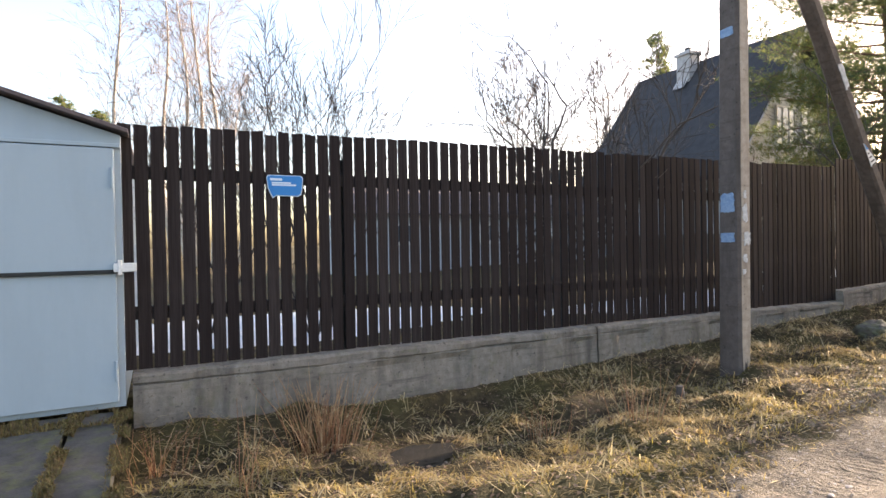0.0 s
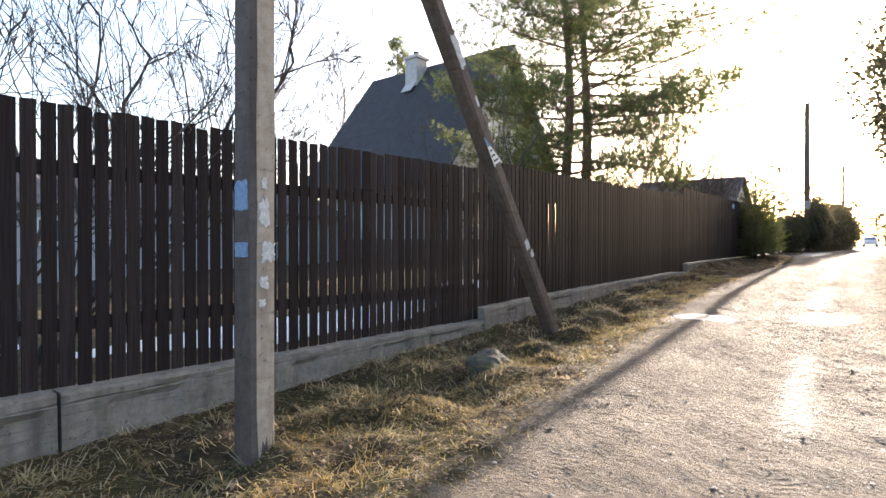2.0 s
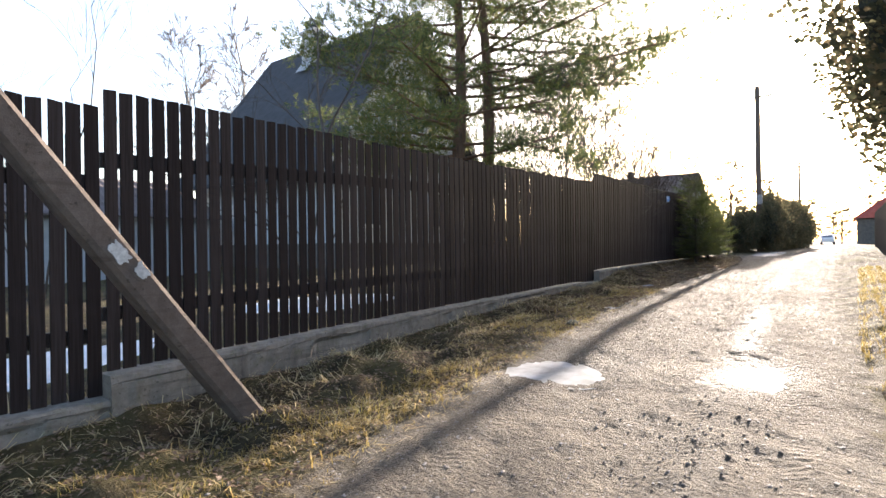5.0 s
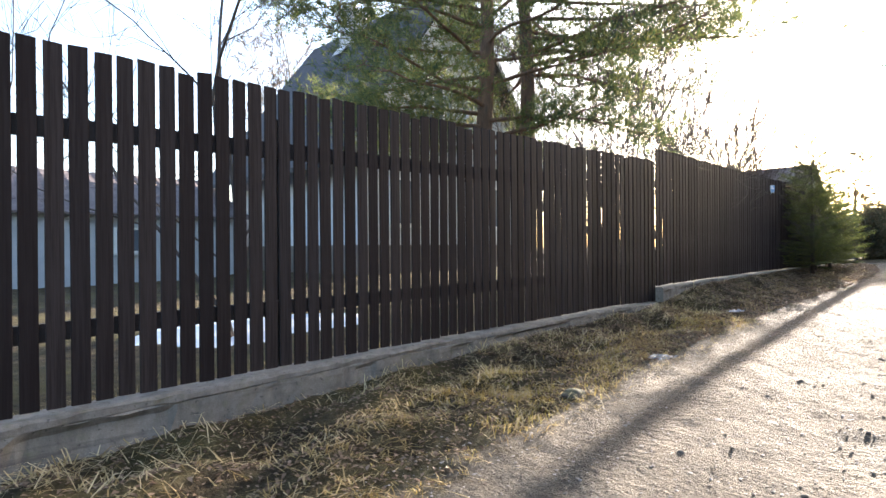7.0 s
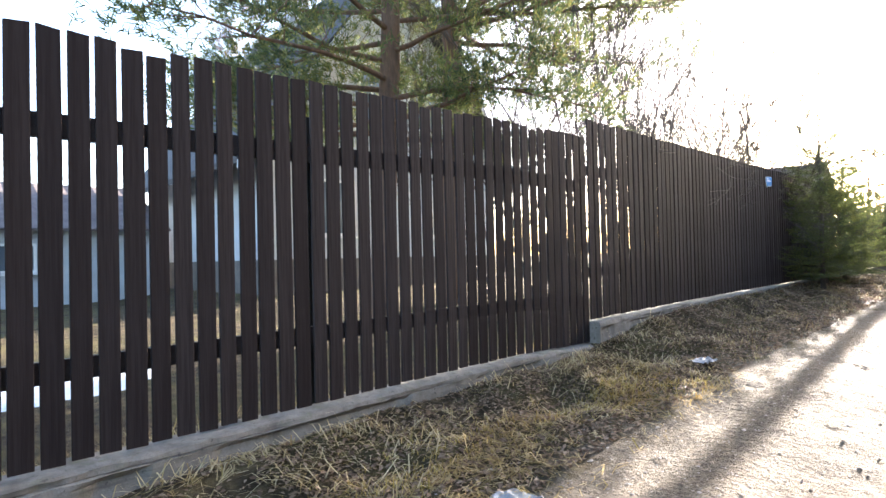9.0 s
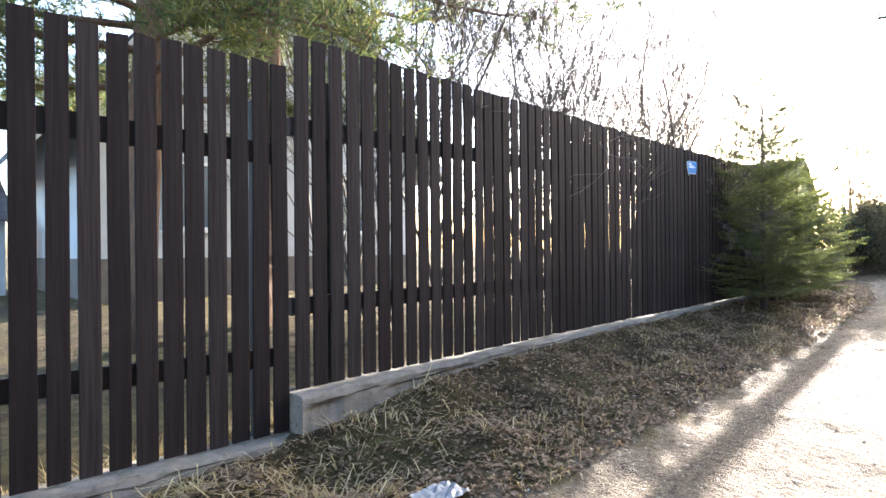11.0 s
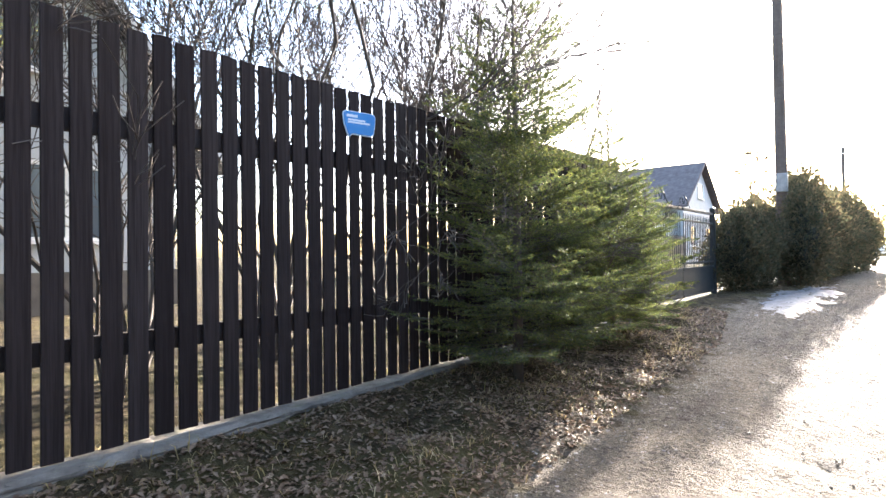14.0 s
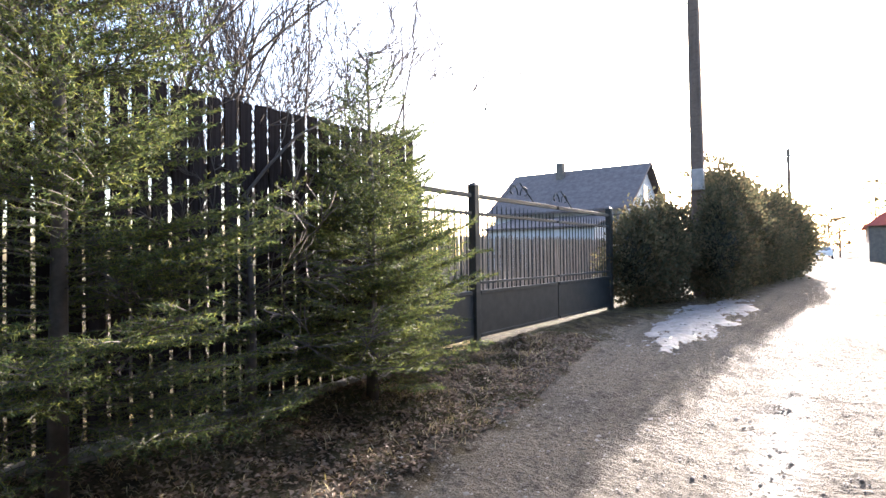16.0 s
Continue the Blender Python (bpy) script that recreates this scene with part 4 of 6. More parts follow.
def pale_house():
    h = thing("house", "distant pale house with grey tiled gable roof", "house", at=(65.8, 12.5, 0.9))
    xr, zr, ya, yb = 65.8, 8.1, 7.9, 17.6
    m = Mesh()
    m.prism([(61.7, 0.6), (69.9, 0.6), (69.9, 4.9), (xr, zr - 0.2), (61.7, 4.9)], ya, yb)
    part("wall", m, M_SIDING, h, "pale plastered wall")
    for s in (-1, 1):
        m = Mesh()
        xl, zl = xr + s * 4.7, 4.75
        q = [(xl, zl), (xr, zr), (xr, zr + 0.14), (xl, zl + 0.14)]
        m.prism(q if s < 0 else [(a, b) for a, b in (q[1], q[0], q[3], q[2])], ya - 0.45, yb + 0.45)
        part("roof", m, M_TILE, h, "grey tiled roof")
    m = Mesh()
    m.box((64.75, 13.6, 6.8), (65.25, 14.1, 8.75))
    part("chimney", m, M_BASE, h, "dark brick chimney", bevel=0.02)
    m = Mesh()
    m.prism([(57.2, 3.55), (61.8, 4.45), (61.8, 4.55), (57.2, 3.65)], 8.3, 16.0)
    part("porch_roof", m, M_TILE, h, "lean-to tiled porch roof")
    m = Mesh()
    m.box((57.5, 8.5, 0.6), (61.75, 15.8, 3.6))
    part("porch", m, M_SIDING, h, "pale porch wall")
    for z0 in (5.6,):
        window(h, 65.2, 66.4, z0, z0 + 1.1, ya, 2)
    window(h, 63.0, 64.4, 2.2, 3.6, ya, 2)
    window(h, 67.0, 68.4, 2.2, 3.6, ya, 2)


pale_house()


def shed(x0, x1, y0, y1, zw, zr, label, name="shed"):
    s = thing(name, label, "shed", at=((x0 + x1) / 2, (y0 + y1) / 2, 0.3))
    m = Mesh()
    m.box((x0, y0, -0.1), (x1, y1, zw))
    part("wall", m, M_SIDING, s)
    m = Mesh()
    n = int((x1 - x0) / 0.16)
    for i in range(n + 1):
        x = x0 - 0.2 + (x1 - x0 + 0.4) * i / n
        up = 0.03 * (i % 2)
        m.v += [(x, y0 - 0.4, zw - 0.05 + up), (x, y1 + 0.3, zr + up), (x, y1 + 0.3, zr - 0.06 + up), (x, y0 - 0.4, zw - 0.11 + up)]
    for i in range(n):
        for j in range(4):
            a, b = i * 4 + j, i * 4 + (j + 1) % 4
            m.f.append((a, b, b + 4, a + 4))
    m.f += [(0, 1, 2, 3), tuple(n * 4 + j for j in (3, 2, 1, 0))]
    part("roof", m, M_TILE, s, "grey corrugated roof")
    w = x1 - x0
    for k in range(3):
        xa = x0 + w * (0.15 + 0.28 * k)
        window(s, xa, xa + 0.9, 1.4, 2.2, y0, 2)


shed(6.2, 20.2, 15.5, 19.0, 2.65, 4.3, "long pale shed with grey corrugated roof")


def far_block(x0, x1, y0, y1, zw, zr, label):
    s = thing("cabin", label, "cabin", at=((x0 + x1) / 2, (y0 + y1) / 2, 0.9))
    m = Mesh()
    m.box((x0, y0, 0.5), (x1, y1, zw))
    part("wall", m, M_BASE, s)
    m = Mesh()
    ym = (y0 + y1) / 2
    m.add([(x0 - .3, y0 - .3, zw), (x1 + .3, y0 - .3, zw), (x1 + .3, y1 + .3, zw), (x0 - .3, y1 + .3, zw), (x0 - .3, ym, zr), (x1 + .3, ym, zr)],
          [(0, 1, 5, 4), (2, 3, 4, 5), (0, 4, 3), (1, 2, 5), (3, 2, 1, 0)])
    part("roof", m, M_RED, s, "faded red metal roof")


far_block(74, 84, -9.2, -4.6, 3.6, 5.6, "distant cabin with faded red roof beside the lane")


def parked_car(x, y, yaw):
    c = thing("car", "white car parked far down the lane", "car", at=(x, y, gz(x, y)))
    c.rotation_euler = (0, 0, yaw)
    m = Mesh()
    side = [(-2.1, 0.35), (2.05, 0.35), (2.12, 0.62), (1.95, 0.88), (1.1, 0.98), (0.55, 1.40), (-1.2, 1.45), (-1.95, 1.0), (-2.12, 0.8)]
    m.prism(side, -0.82, 0.82)
    body = part("body", m, M_CAR, c, bevel=0.06)
    body.matrix_parent_inverse = Matrix()
    for xx in (-1.3, 1.3):
        for yy in (-0.78, 0.78):
            m = Mesh()
            m.tube([(xx, yy - 0.1, 0.31), (xx, yy + 0.1, 0.31)], [0.31, 0.31], 16)
            w = part("wheel", m, M_TYRE, c)
            w.matrix_parent_inverse = Matrix()
    m = Mesh()
    m.add([(1.08, -0.66, 1.0), (1.08, 0.66, 1.0), (0.60, 0.58, 1.36), (0.60, -0.58, 1.36)], [(0, 1, 2, 3)])
    w = part("windscreen", m, M_GLASS, c)
    w.matrix_parent_inverse = Matrix()
    m = Mesh()
    m.add([(-1.98, 0.66, 1.02), (-1.98, -0.66, 1.02), (-1.30, -0.58, 1.42), (-1.30, 0.58, 1.42)], [(0, 1, 2, 3)])
    w = part("rear_window", m, M_GLASS, c)
    w.matrix_parent_inverse = Matrix()


parked_car(108, -1.1, 0.02)

# ---------------------------------------------------------------- right-hand fence


def dark_panel_fence(x0, x1, y, h):
    f = thing("panel_fence", "dark profiled metal fence under tall hedge", "fence", at=(x0, y, gz(x0, y)))
    x = x0
    while x < x1:
        m = Mesh()
        e, n = min(x1, x + 2.0), 20
        z0 = gz(x, y)
        for i in range(n + 1):
            xx = x + (e - 0.01 - x) * i / n
            yy = y + (0.018 if i % 2 else 0.0)
            m.v += [(xx, yy, z0 - 0.15), (xx, yy, z0 + h), (xx, yy - 0.012, z0 + h), (xx, yy - 0.012, z0 - 0.15)]
        for i in range(n):
            for j in range(4):
                a, b = i * 4 + j, i * 4 + (j + 1) % 4
                m.f.append((a, b, b + 4, a + 4))
        part("panel", m, M_PANEL, f)
        x += 2.0


dark_panel_fence(9.0, 45.0, -5.42, 1.75)

# ---------------------------------------------------------------- stones, litter on the verge


def boulder(x, y, r, sz, label, seed, mat):
    bm = bmesh.new()
    bmesh.ops.create_icosphere(bm, subdivisions=5 if r[0] > 0.2 else 3, radius=1.0)
    for v in bm.verts:
        p = v.co.copy()
        q = 0.28 * noise.noise(p * 1.1 + Vector((seed, 0, 0))) + 0.10 * noise.noise(p * 3.1 + Vector((0, seed, 0))) + 0.07 * noise.noise(p * 7 + Vector((0, 0, seed)))
        q += 0.16 * (abs(noise.noise(p * 2.3 + Vector((seed, seed, 0)))) - 0.2) + 0.05 * noise.noise(p * 16 + Vector((seed, 0, seed)))
        v.co = p * (1 + q)
        v.co.x *= r[0]
        v.co.y *= r[1]
        v.co.z *= r[2]
    me = bpy.data.meshes.new("stone")
    bm.to_mesh(me)
    bm.free()
    me.materials.append(mat)
    me.shade_smooth()
    ob = tagged(new("stone", me), label, "stone", "stones on the verge")
    ob.location = (x, y, gz(x, y) + sz)
    return ob


boulder(8.22, -1.36, (0.28, 0.20, 0.17), 0.035, "rough grey boulder with moss in dry grass", 3, M_STONE)
boulder(15.02, -1.62, (0.10, 0.08, 0.045), 0.02, "flat pale stone lying on the verge", 14, M_STONE)
boulder(4.45, -1.75, (0.05, 0.05, 0.04), 0.01, "small stone in the grass", 22, M_STONE)


def crumpled(x, y, w, label, seed):
    m, n = Mesh(), 9
    z = gz(x, y) + 0.012
    for i in range(n + 1):
        for j in range(n + 1):
            u, v = i / n - 0.5, j / n - 0.5
            q = abs(noise.noise(Vector((u * 4, v * 4, seed)))) * 0.05 + 0.006
            m.v.append((x + u * w * 1.5, y + v * w, z + q))
    for i in range(n):
        for j in range(n):
            a = i * (n + 1) + j
            m.f.append((a, a + n + 1, a + n + 2, a + 1))
    ob = single("plastic_scrap", m, M_TRASH, label, "litter")
    md = ob.modifiers.new("thickness", "SOLIDIFY")
    md.thickness = 0.003


crumpled(20.04, -1.12, 0.17, "crumpled pale plastic scrap on the verge", 4)
crumpled(16.68, -1.55, 0.20, "crumpled pale plastic bag on the verge edge", 8)


def stump_post():
    s = thing("stump", "short broken wooden stake in the grass", "stake", at=(4.15, -1.62, gz(4.15, -1.62)))
    m = Mesh()
    z = gz(4.15, -1.62)
    m.tube([(4.15, -1.62, z - 0.1), (4.152, -1.62, z + 0.1), (4.145, -1.62, z + 0.17)], [0.045, 0.042, 0.030], 9)
    part("stake", m, M_TWIG, s)


stump_post()


def snow_patch(x, y, rx, ry, label, seed, lift=0.02, mat=None):
    m, n = Mesh(), 34
    m.v.append((x, y, gz(x, y) + lift + 0.012))
    rings = 5
    for r in range(1, rings + 1):
        for i in range(n):
            a = 2 * math.pi * i / n
            k = (1 + 0.32 * noise.noise(Vector((math.cos(a) * 1.6, math.sin(a) * 1.6, seed))) + 0.14 * noise.noise(Vector((math.cos(a) * 5, math.sin(a) * 5, seed)))) * r / rings
            px, py = x + rx * k * math.cos(a), y + ry * k * math.sin(a)
            m.v.append((px, py, gz(px, py) + (lift + 0.02 * (1 - r / rings) if r < rings else -0.02)))
    for i in range(n):
        m.f.append((0, 1 + i, 1 + (i + 1) % n))
    for r in range(rings - 1):
        for i in range(n):
            a, b = 1 + r * n + i, 1 + r * n + (i + 1) % n
            m.f.append((a, a + n, b + n, b))
    single("snow_patch", m, mat or M_SNOW, label, "snow", group="snow remnants", smooth=True)


def thin_ice(x0, x1, y0, y1, label):
    """Thin broken snow crust: ragged small cells on the ground where a noise is high."""
    rs = np.random.RandomState(17)
    nx, ny = int((x1 - x0) / 0.05), int((y1 - y0) / 0.024)
    X, Y = np.meshgrid(np.linspace(x0, x1, nx + 1), np.linspace(y0, y1, ny + 1), indexing="ij")
    X, Y = X + rs.uniform(-0.022, 0.022, X.shape), Y + rs.uniform(-0.011, 0.011, Y.shape)
    U, V = (X - x0) / (x1 - x0) * 2 - 1, (Y - y0) / (y1 - y0) * 2 - 1
    wob = [[0.9 * noise.noise(Vector((x * 0.9, y * 2.6, 3))) + 0.6 * noise.noise(Vector((x * 2.4, y * 6.5, 7))) + 0.5 * noise.noise(Vector((x * 7.0, y * 18.0, 5))) for x, y in zip(rx, ry)] for rx, ry in zip(X, Y)]
    K = 0.7 - U * U - V * V + np.array(wob)
    Z = on_ground(X.ravel(), Y.ravel()).reshape(X.shape) + 0.004 + np.clip(K * 0.02, 0, 0.012)
    v = np.stack([X.ravel(), Y.ravel(), Z.ravel()], 1)
    a, e = np.meshgrid(np.arange(nx), np.arange(ny), indexing="ij")
    a, e = a.ravel(), e.ravel()
    ok = (K[a, e] > 0) & (K[a + 1, e + 1] > 0)
    k = (a * (ny + 1) + e)[ok]
    tris = np.stack([k, k + ny + 1, k + ny + 2, k, k + ny + 2, k + 1], 1).reshape(-1, 3)
    used, tris = np.unique(tris, return_inverse=True)
    tagged(new("snow_patch", tri_mesh("snow_patch", v[used], tris.reshape(-1, 3), M_DIRTYICE)), label, "snow", kind="stuff")


thin_ice(32.3, 40.0, -2.25, -0.95, "thin broken snow crust on the driveway")
snow_patch(1.6, 3.6, 3.6, 1.8, "old snow patch behind the fence", 5)
snow_patch(8.6, 2.2, 3.6, 0.95, "old snow patch behind the fence", 6)
snow_patch(14.8, 3.2, 1.6, 1.3, "old snow patch behind the fence", 9)
snow_patch(40, 3.2, 4.5, 0.8, "old snow strip behind the gate", 10)

# ---------------------------------------------------------------- trees and shrubs


def grow(m, p, d, length, r, depth, rng, spread, sides, kink=0.18, min_r=0.0018, up=0.12):
    """A crooked limb that forks into thinner ones."""
    seg = 4 if depth else 2
    pts, radii = [p.copy()], [r]
    for i in range(seg):
        d = (d + Vector((rng.gauss(0, kink), rng.gauss(0, kink), rng.gauss(0, kink) + up * 0.5))).normalized()
        p = p + d * (length / seg)
        pts.append(p.copy())
        radii.append(max(min_r, r * (1 - 0.55 * (i + 1) / seg)))
    m.tube(pts, radii, sides, cap=False)
    if depth == 0:
        return
    k = rng.choice((3, 3, 4)) if depth > 1 else rng.choice((3, 4, 5))
    for i in range(k):
        t = rng.uniform(0.3, 1.0) if i else 1.0
        j = min(seg - 1, int(t * seg))
        q = pts[j].lerp(pts[j + 1], t * seg - j) if t < 1 else pts[-1]
        ax = Vector((rng.gauss(0, 1), rng.gauss(0, 1), rng.gauss(0, 1))).cross(d).normalized()
        nd = (Matrix.Rotation(rng.uniform(0.3, 1.0) * spread, 3, ax) @ d)
        grow(m, q, nd, length * rng.uniform(0.42, 0.72), max(min_r, r * (0.62 if i == 0 else 0.42)), depth - 1, rng, spread, max(3, sides - 1), kink, min_r, up)


def bare_shrub(name, x, y, stems, height, depth, label, category, seed, spread=0.75, r=0.028, mat=None, kink=0.16, flat=0.5, group="bare shrubs", min_r=0.0032, toward=(0, 0)):
    rng = random.Random(seed)
    z = gz(x, y)
    s = thing(name, label, category, group, at=(x, y, z))
    for i in range(stems):
        m = Mesh()
        a = rng.uniform(0, 6.28)
        d = Vector((math.cos(a) * flat * rng.uniform(0.3, 1) + toward[0], math.sin(a) * flat * rng.uniform(0.3, 1) + toward[1], 1)).normalized()
        grow(m, Vector((x + math.cos(a) * 0.12, y + math.sin(a) * 0.12, z - 0.05)), d, height * rng.uniform(0.40, 0.56), r * rng.uniform(0.7, 1.1), depth, rng, spread, 5, kink, min_r)
        part("stem", m, mat or M_TWIG, s, smooth=True)
    return s


bare_shrub("shrub", 1.75, 2.4, 9, 4.4, 4, "dense bare upright shrub behind the fence", "shrub", 12, 0.6, 0.022, flat=0.30, kink=0.14)
bare_shrub("shrub", 0.35, 3.4, 5, 3.6, 4, "small bare shrub behind the fence", "shrub", 14, 0.6, 0.022)
bare_shrub("apple_tree", 4.9, 2.0, 6, 5.6, 4, "bare spreading apple tree with a few dry leaves", "tree", 27, 0.85, 0.05, flat=1.0, kink=0.2, min_r=0.0050)
bare_shrub("shrub", 6.3, 3.0, 6, 4.7, 4, "bare bushy shrub behind the fence", "shrub", 33, 0.55, 0.026, flat=0.4)
bare_shrub("shrub", 12.2, 9.0, 3, 6.5, 4, "thin bare young tree near the shed", "tree", 35, 0.5, 0.03, flat=0.25)
bare_shrub("apple_tree", 14.4, 2.6, 3, 5.4, 4, "bare apple tree behind the fence", "tree", 41, 0.7, 0.035, flat=0.5)
for i_, (sx, sy, hh, sd) in enumerate(((22.6, 2.6, 6.2, 51), (24.0, 3.0, 7.0, 52), (25.3, 2.4, 6.8, 53), (26.6, 2.2, 6.8, 54), (28.6, 2.2, 7.2, 55), (30.0, 2.4, 6.6, 56), (29.3, 3.0, 7.0, 60), (27.6, 3.6, 7.2, 57), (23.2, 4.2, 7.2, 58))):
    bare_shrub("shrub", sx, sy, 6, hh, 4, "bare many-stemmed lilac shrub behind the fence", "shrub", sd, 0.55, 0.028, flat=0.42, min_r=0.0046)
for sx, sy, hh, sd in ((29.1, 1.1, 5.4, 71), (30.3, 1.0, 4.7, 72), (31.0, 2.0, 4.6, 73)):
    bare_shrub("shrub", sx, sy, 6, hh, 4, "bare branching shrub beside the gate", "shrub", sd, 0.65, 0.024, flat=0.5, min_r=0.0040)
bare_shrub("shrub", 24.9, 1.55, 7, 4.6, 4, "bare shrub with twigs hanging over the fence", "shrub", 61, 0.75, 0.022, flat=0.3, toward=(0.05, -0.10), kink=0.18)
bare_shrub("shrub", 27.2, 0.6, 4, 4.6, 5, "bare shrub leaning over the fence", "shrub", 63, 0.8, 0.026, flat=0.3, toward=(0.45, -0.12), kink=0.2)


def birch(x, y, h, seed, label, thin=0.007):
    rng = random.Random(seed)
    z = gz(x, y)
    t = thing("birch_tree", label, "tree", "birch trees", at=(x, y, z))
    pts = [Vector((x + 0.25 * math.sin(i * 0.7 + seed), y + 0.2 * math.cos(i * 0.9 + seed), z - 0.1 + h * i / 12)) for i in range(13)]
    m = Mesh()
    m.tube(pts, [0.17 * (1 - i / 12.6) + 0.008 for i in range(13)], 8)
    part("trunk", m, M_BIRCH, t, "pale birch bark", smooth=True)
    m = Mesh()
    for i in range(30):
        f = 0.22 + 0.76 * (i + rng.random()) / 30
        j = min(11, int(f * 12))
        p = pts[j].lerp(pts[j + 1], f * 12 - j)
        a = rng.uniform(0, 6.28)
        d = Vector((math.cos(a) * 0.55, math.sin(a) * 0.55, 0.9)).normalized()
        grow(m, p, d, h * 0.20 * (1.15 - 0.8 * f), 0.035 * (1.1 - f), 3, rng, 0.55, 4, 0.12, thin, -0.05)
    part("crown", m, M_BIRCH_TWIG, t, "fine bare twigs")


for bx, by, bh, bs in ((-2.1, 32, 19, 1), (0.4, 34, 21, 2), (1.3, 31, 18, 3), (2.2, 33, 21, 4), (3.0, 31, 19, 5), (4.8, 35, 13, 6)):
    birch(bx, by, bh, bs, "tall slender bare birch with fine twigs")
birch(25.1, 21.4, 12.6, 8, "distant bare birch beyond the garden", 0.011)
birch(36.5, 47.6, 22.0, 9, "distant bare birch beyond the house", 0.02)
birch(19.0, 42, 12, 10, "distant bare birch beyond the garden")


def needle_tufts(name, centers, dirs, n, length, width, mat, seed, fan=1.0):
    """n needles from each centre, fanned round its direction."""
    rs = np.random.RandomState(seed)
    c = np.repeat(np.asarray(centers), n, 0)
    d = np.repeat(np.asarray(dirs), n, 0)
    v = d + rs.normal(0, fan, c.shape)
    v /= np.linalg.norm(v, axis=1)[:, None] + 1e-9
    side = np.cross(v, rs.normal(0, 1, c.shape))
    side /= np.linalg.norm(side, axis=1)[:, None] + 1e-9
    ln = length * rs.uniform(0.6, 1.2, len(c))[:, None]
    c0 = c + rs.normal(0, length * 0.18, c.shape)
    a, b, tip = c0 - side * width / 2, c0 + side * width / 2, c0 + v * ln
    verts = np.stack([a, b, tip], 1).reshape(-1, 3)
    return tri_mesh(name, verts, np.arange(len(verts)).reshape(-1, 3), mat)


def pine(x, y, h, seed, label, low, reach, bias=(0, 0), tufts=13, taper=0.72, limbs_n=56, rise=0.045):
    rng = random.Random(seed)
    z = gz(x, y)
    t = thing("pine_tree", label, "tree", "pine trees", at=(x, y, z))
    n = 16
    pts = [Vector((x + 0.10 * math.sin(i * 0.5 + seed), y + 0.08 * math.cos(i * 0.6 + seed), z - 0.2 + h * i / n)) for i in range(n + 1)]
    m = Mesh()
    m.tube(pts, [0.21 * (1 - 0.9 * i / n) + 0.012 for i in range(n + 1)], 12)
    part("trunk", m, M_PINEBARK, t, "scaly reddish-brown bark", smooth=True)
    limbs, cen, drs = Mesh(), [], []
    k = limbs_n
    for i in range(k):
        zz = low + (h - low - 0.4) * (i / k) ** 1.15
        f = (zz - low) / (h - low)
        j = min(n - 1, int((zz + 0.2) / h * n))
        p = pts[j].lerp(pts[j + 1], (zz + 0.2) / h * n - j)
        a = i * 2.4 + rng.uniform(-0.5, 0.5)
        L = reach * (0.75 + 0.35 * rng.random()) * (1 - taper * f) * min(1.0, 0.6 + 2.4 * f)
        d = Vector((math.cos(a) + bias[0], math.sin(a) + bias[1], 0.10 - 3.0 * (0.045 - rise) + 0.35 * f)).normalized()
        q, r0 = p.copy(), 0.055 * (1 - 0.7 * f)
        lp, lr = [q.copy()], [r0]
        steps = 7
        for s in range(steps):
            d = (d + Vector((rng.gauss(0, 0.10), rng.gauss(0, 0.10), rng.gauss(0, 0.07) + rise))).normalized()
            q = q + d * (L / steps)
            lp.append(q.copy())
            lr.append(max(0.006, r0 * (1 - 0.85 * (s + 1) / steps)))
            if s >= 1:
                for side in (-1, 1, rng.choice((-1, 1))):
                    sd = (Matrix.Rotation(side * rng.uniform(0.5, 1.2), 3, "Z") @ d + Vector((0, 0, rng.uniform(-0.15, 0.45)))).normalized()
                    sl = L * rng.uniform(0.14, 0.30)
                    e = q + sd * sl
                    mid = q.lerp(e, 0.5) + Vector((0, 0, -0.03))
                    limbs.tube([q, mid, e], [0.010, 0.007, 0.004], 3, cap=False)
                    for u in range(tufts):
                        tt = rng.uniform(0.35, 1.05)
                        w = q.lerp(e, tt) + Vector((rng.gauss(0, 0.20), rng.gauss(0, 0.20), rng.gauss(0.0, 0.15)))
                        cen.append(w)
                        drs.append((sd + Vector((0, 0, 0.5))).normalized())
        limbs.tube(lp, lr, 5, cap=False)
    part("branchwork", limbs, M_PINEBARK, t, smooth=True)
    part("crown", needle_tufts("crown", cen, drs, 11, 0.16, 0.018, M_NEEDLE, seed, 0.75), None, t, "tufted grey-green needles")


pine(20.2, 3.86, 13.5, 5, "tall pine with spreading crown behind the fence", 2.9, 4.8, (-0.5, -0.1), 15, 0.60, 56, 0.018)
pine(21.6, 3.87, 14.5, 6, "tall reddish-barked pine behind the fence", 4.7, 8.6, (0.95, -0.42), 17, 0.40, 58, 0.020)


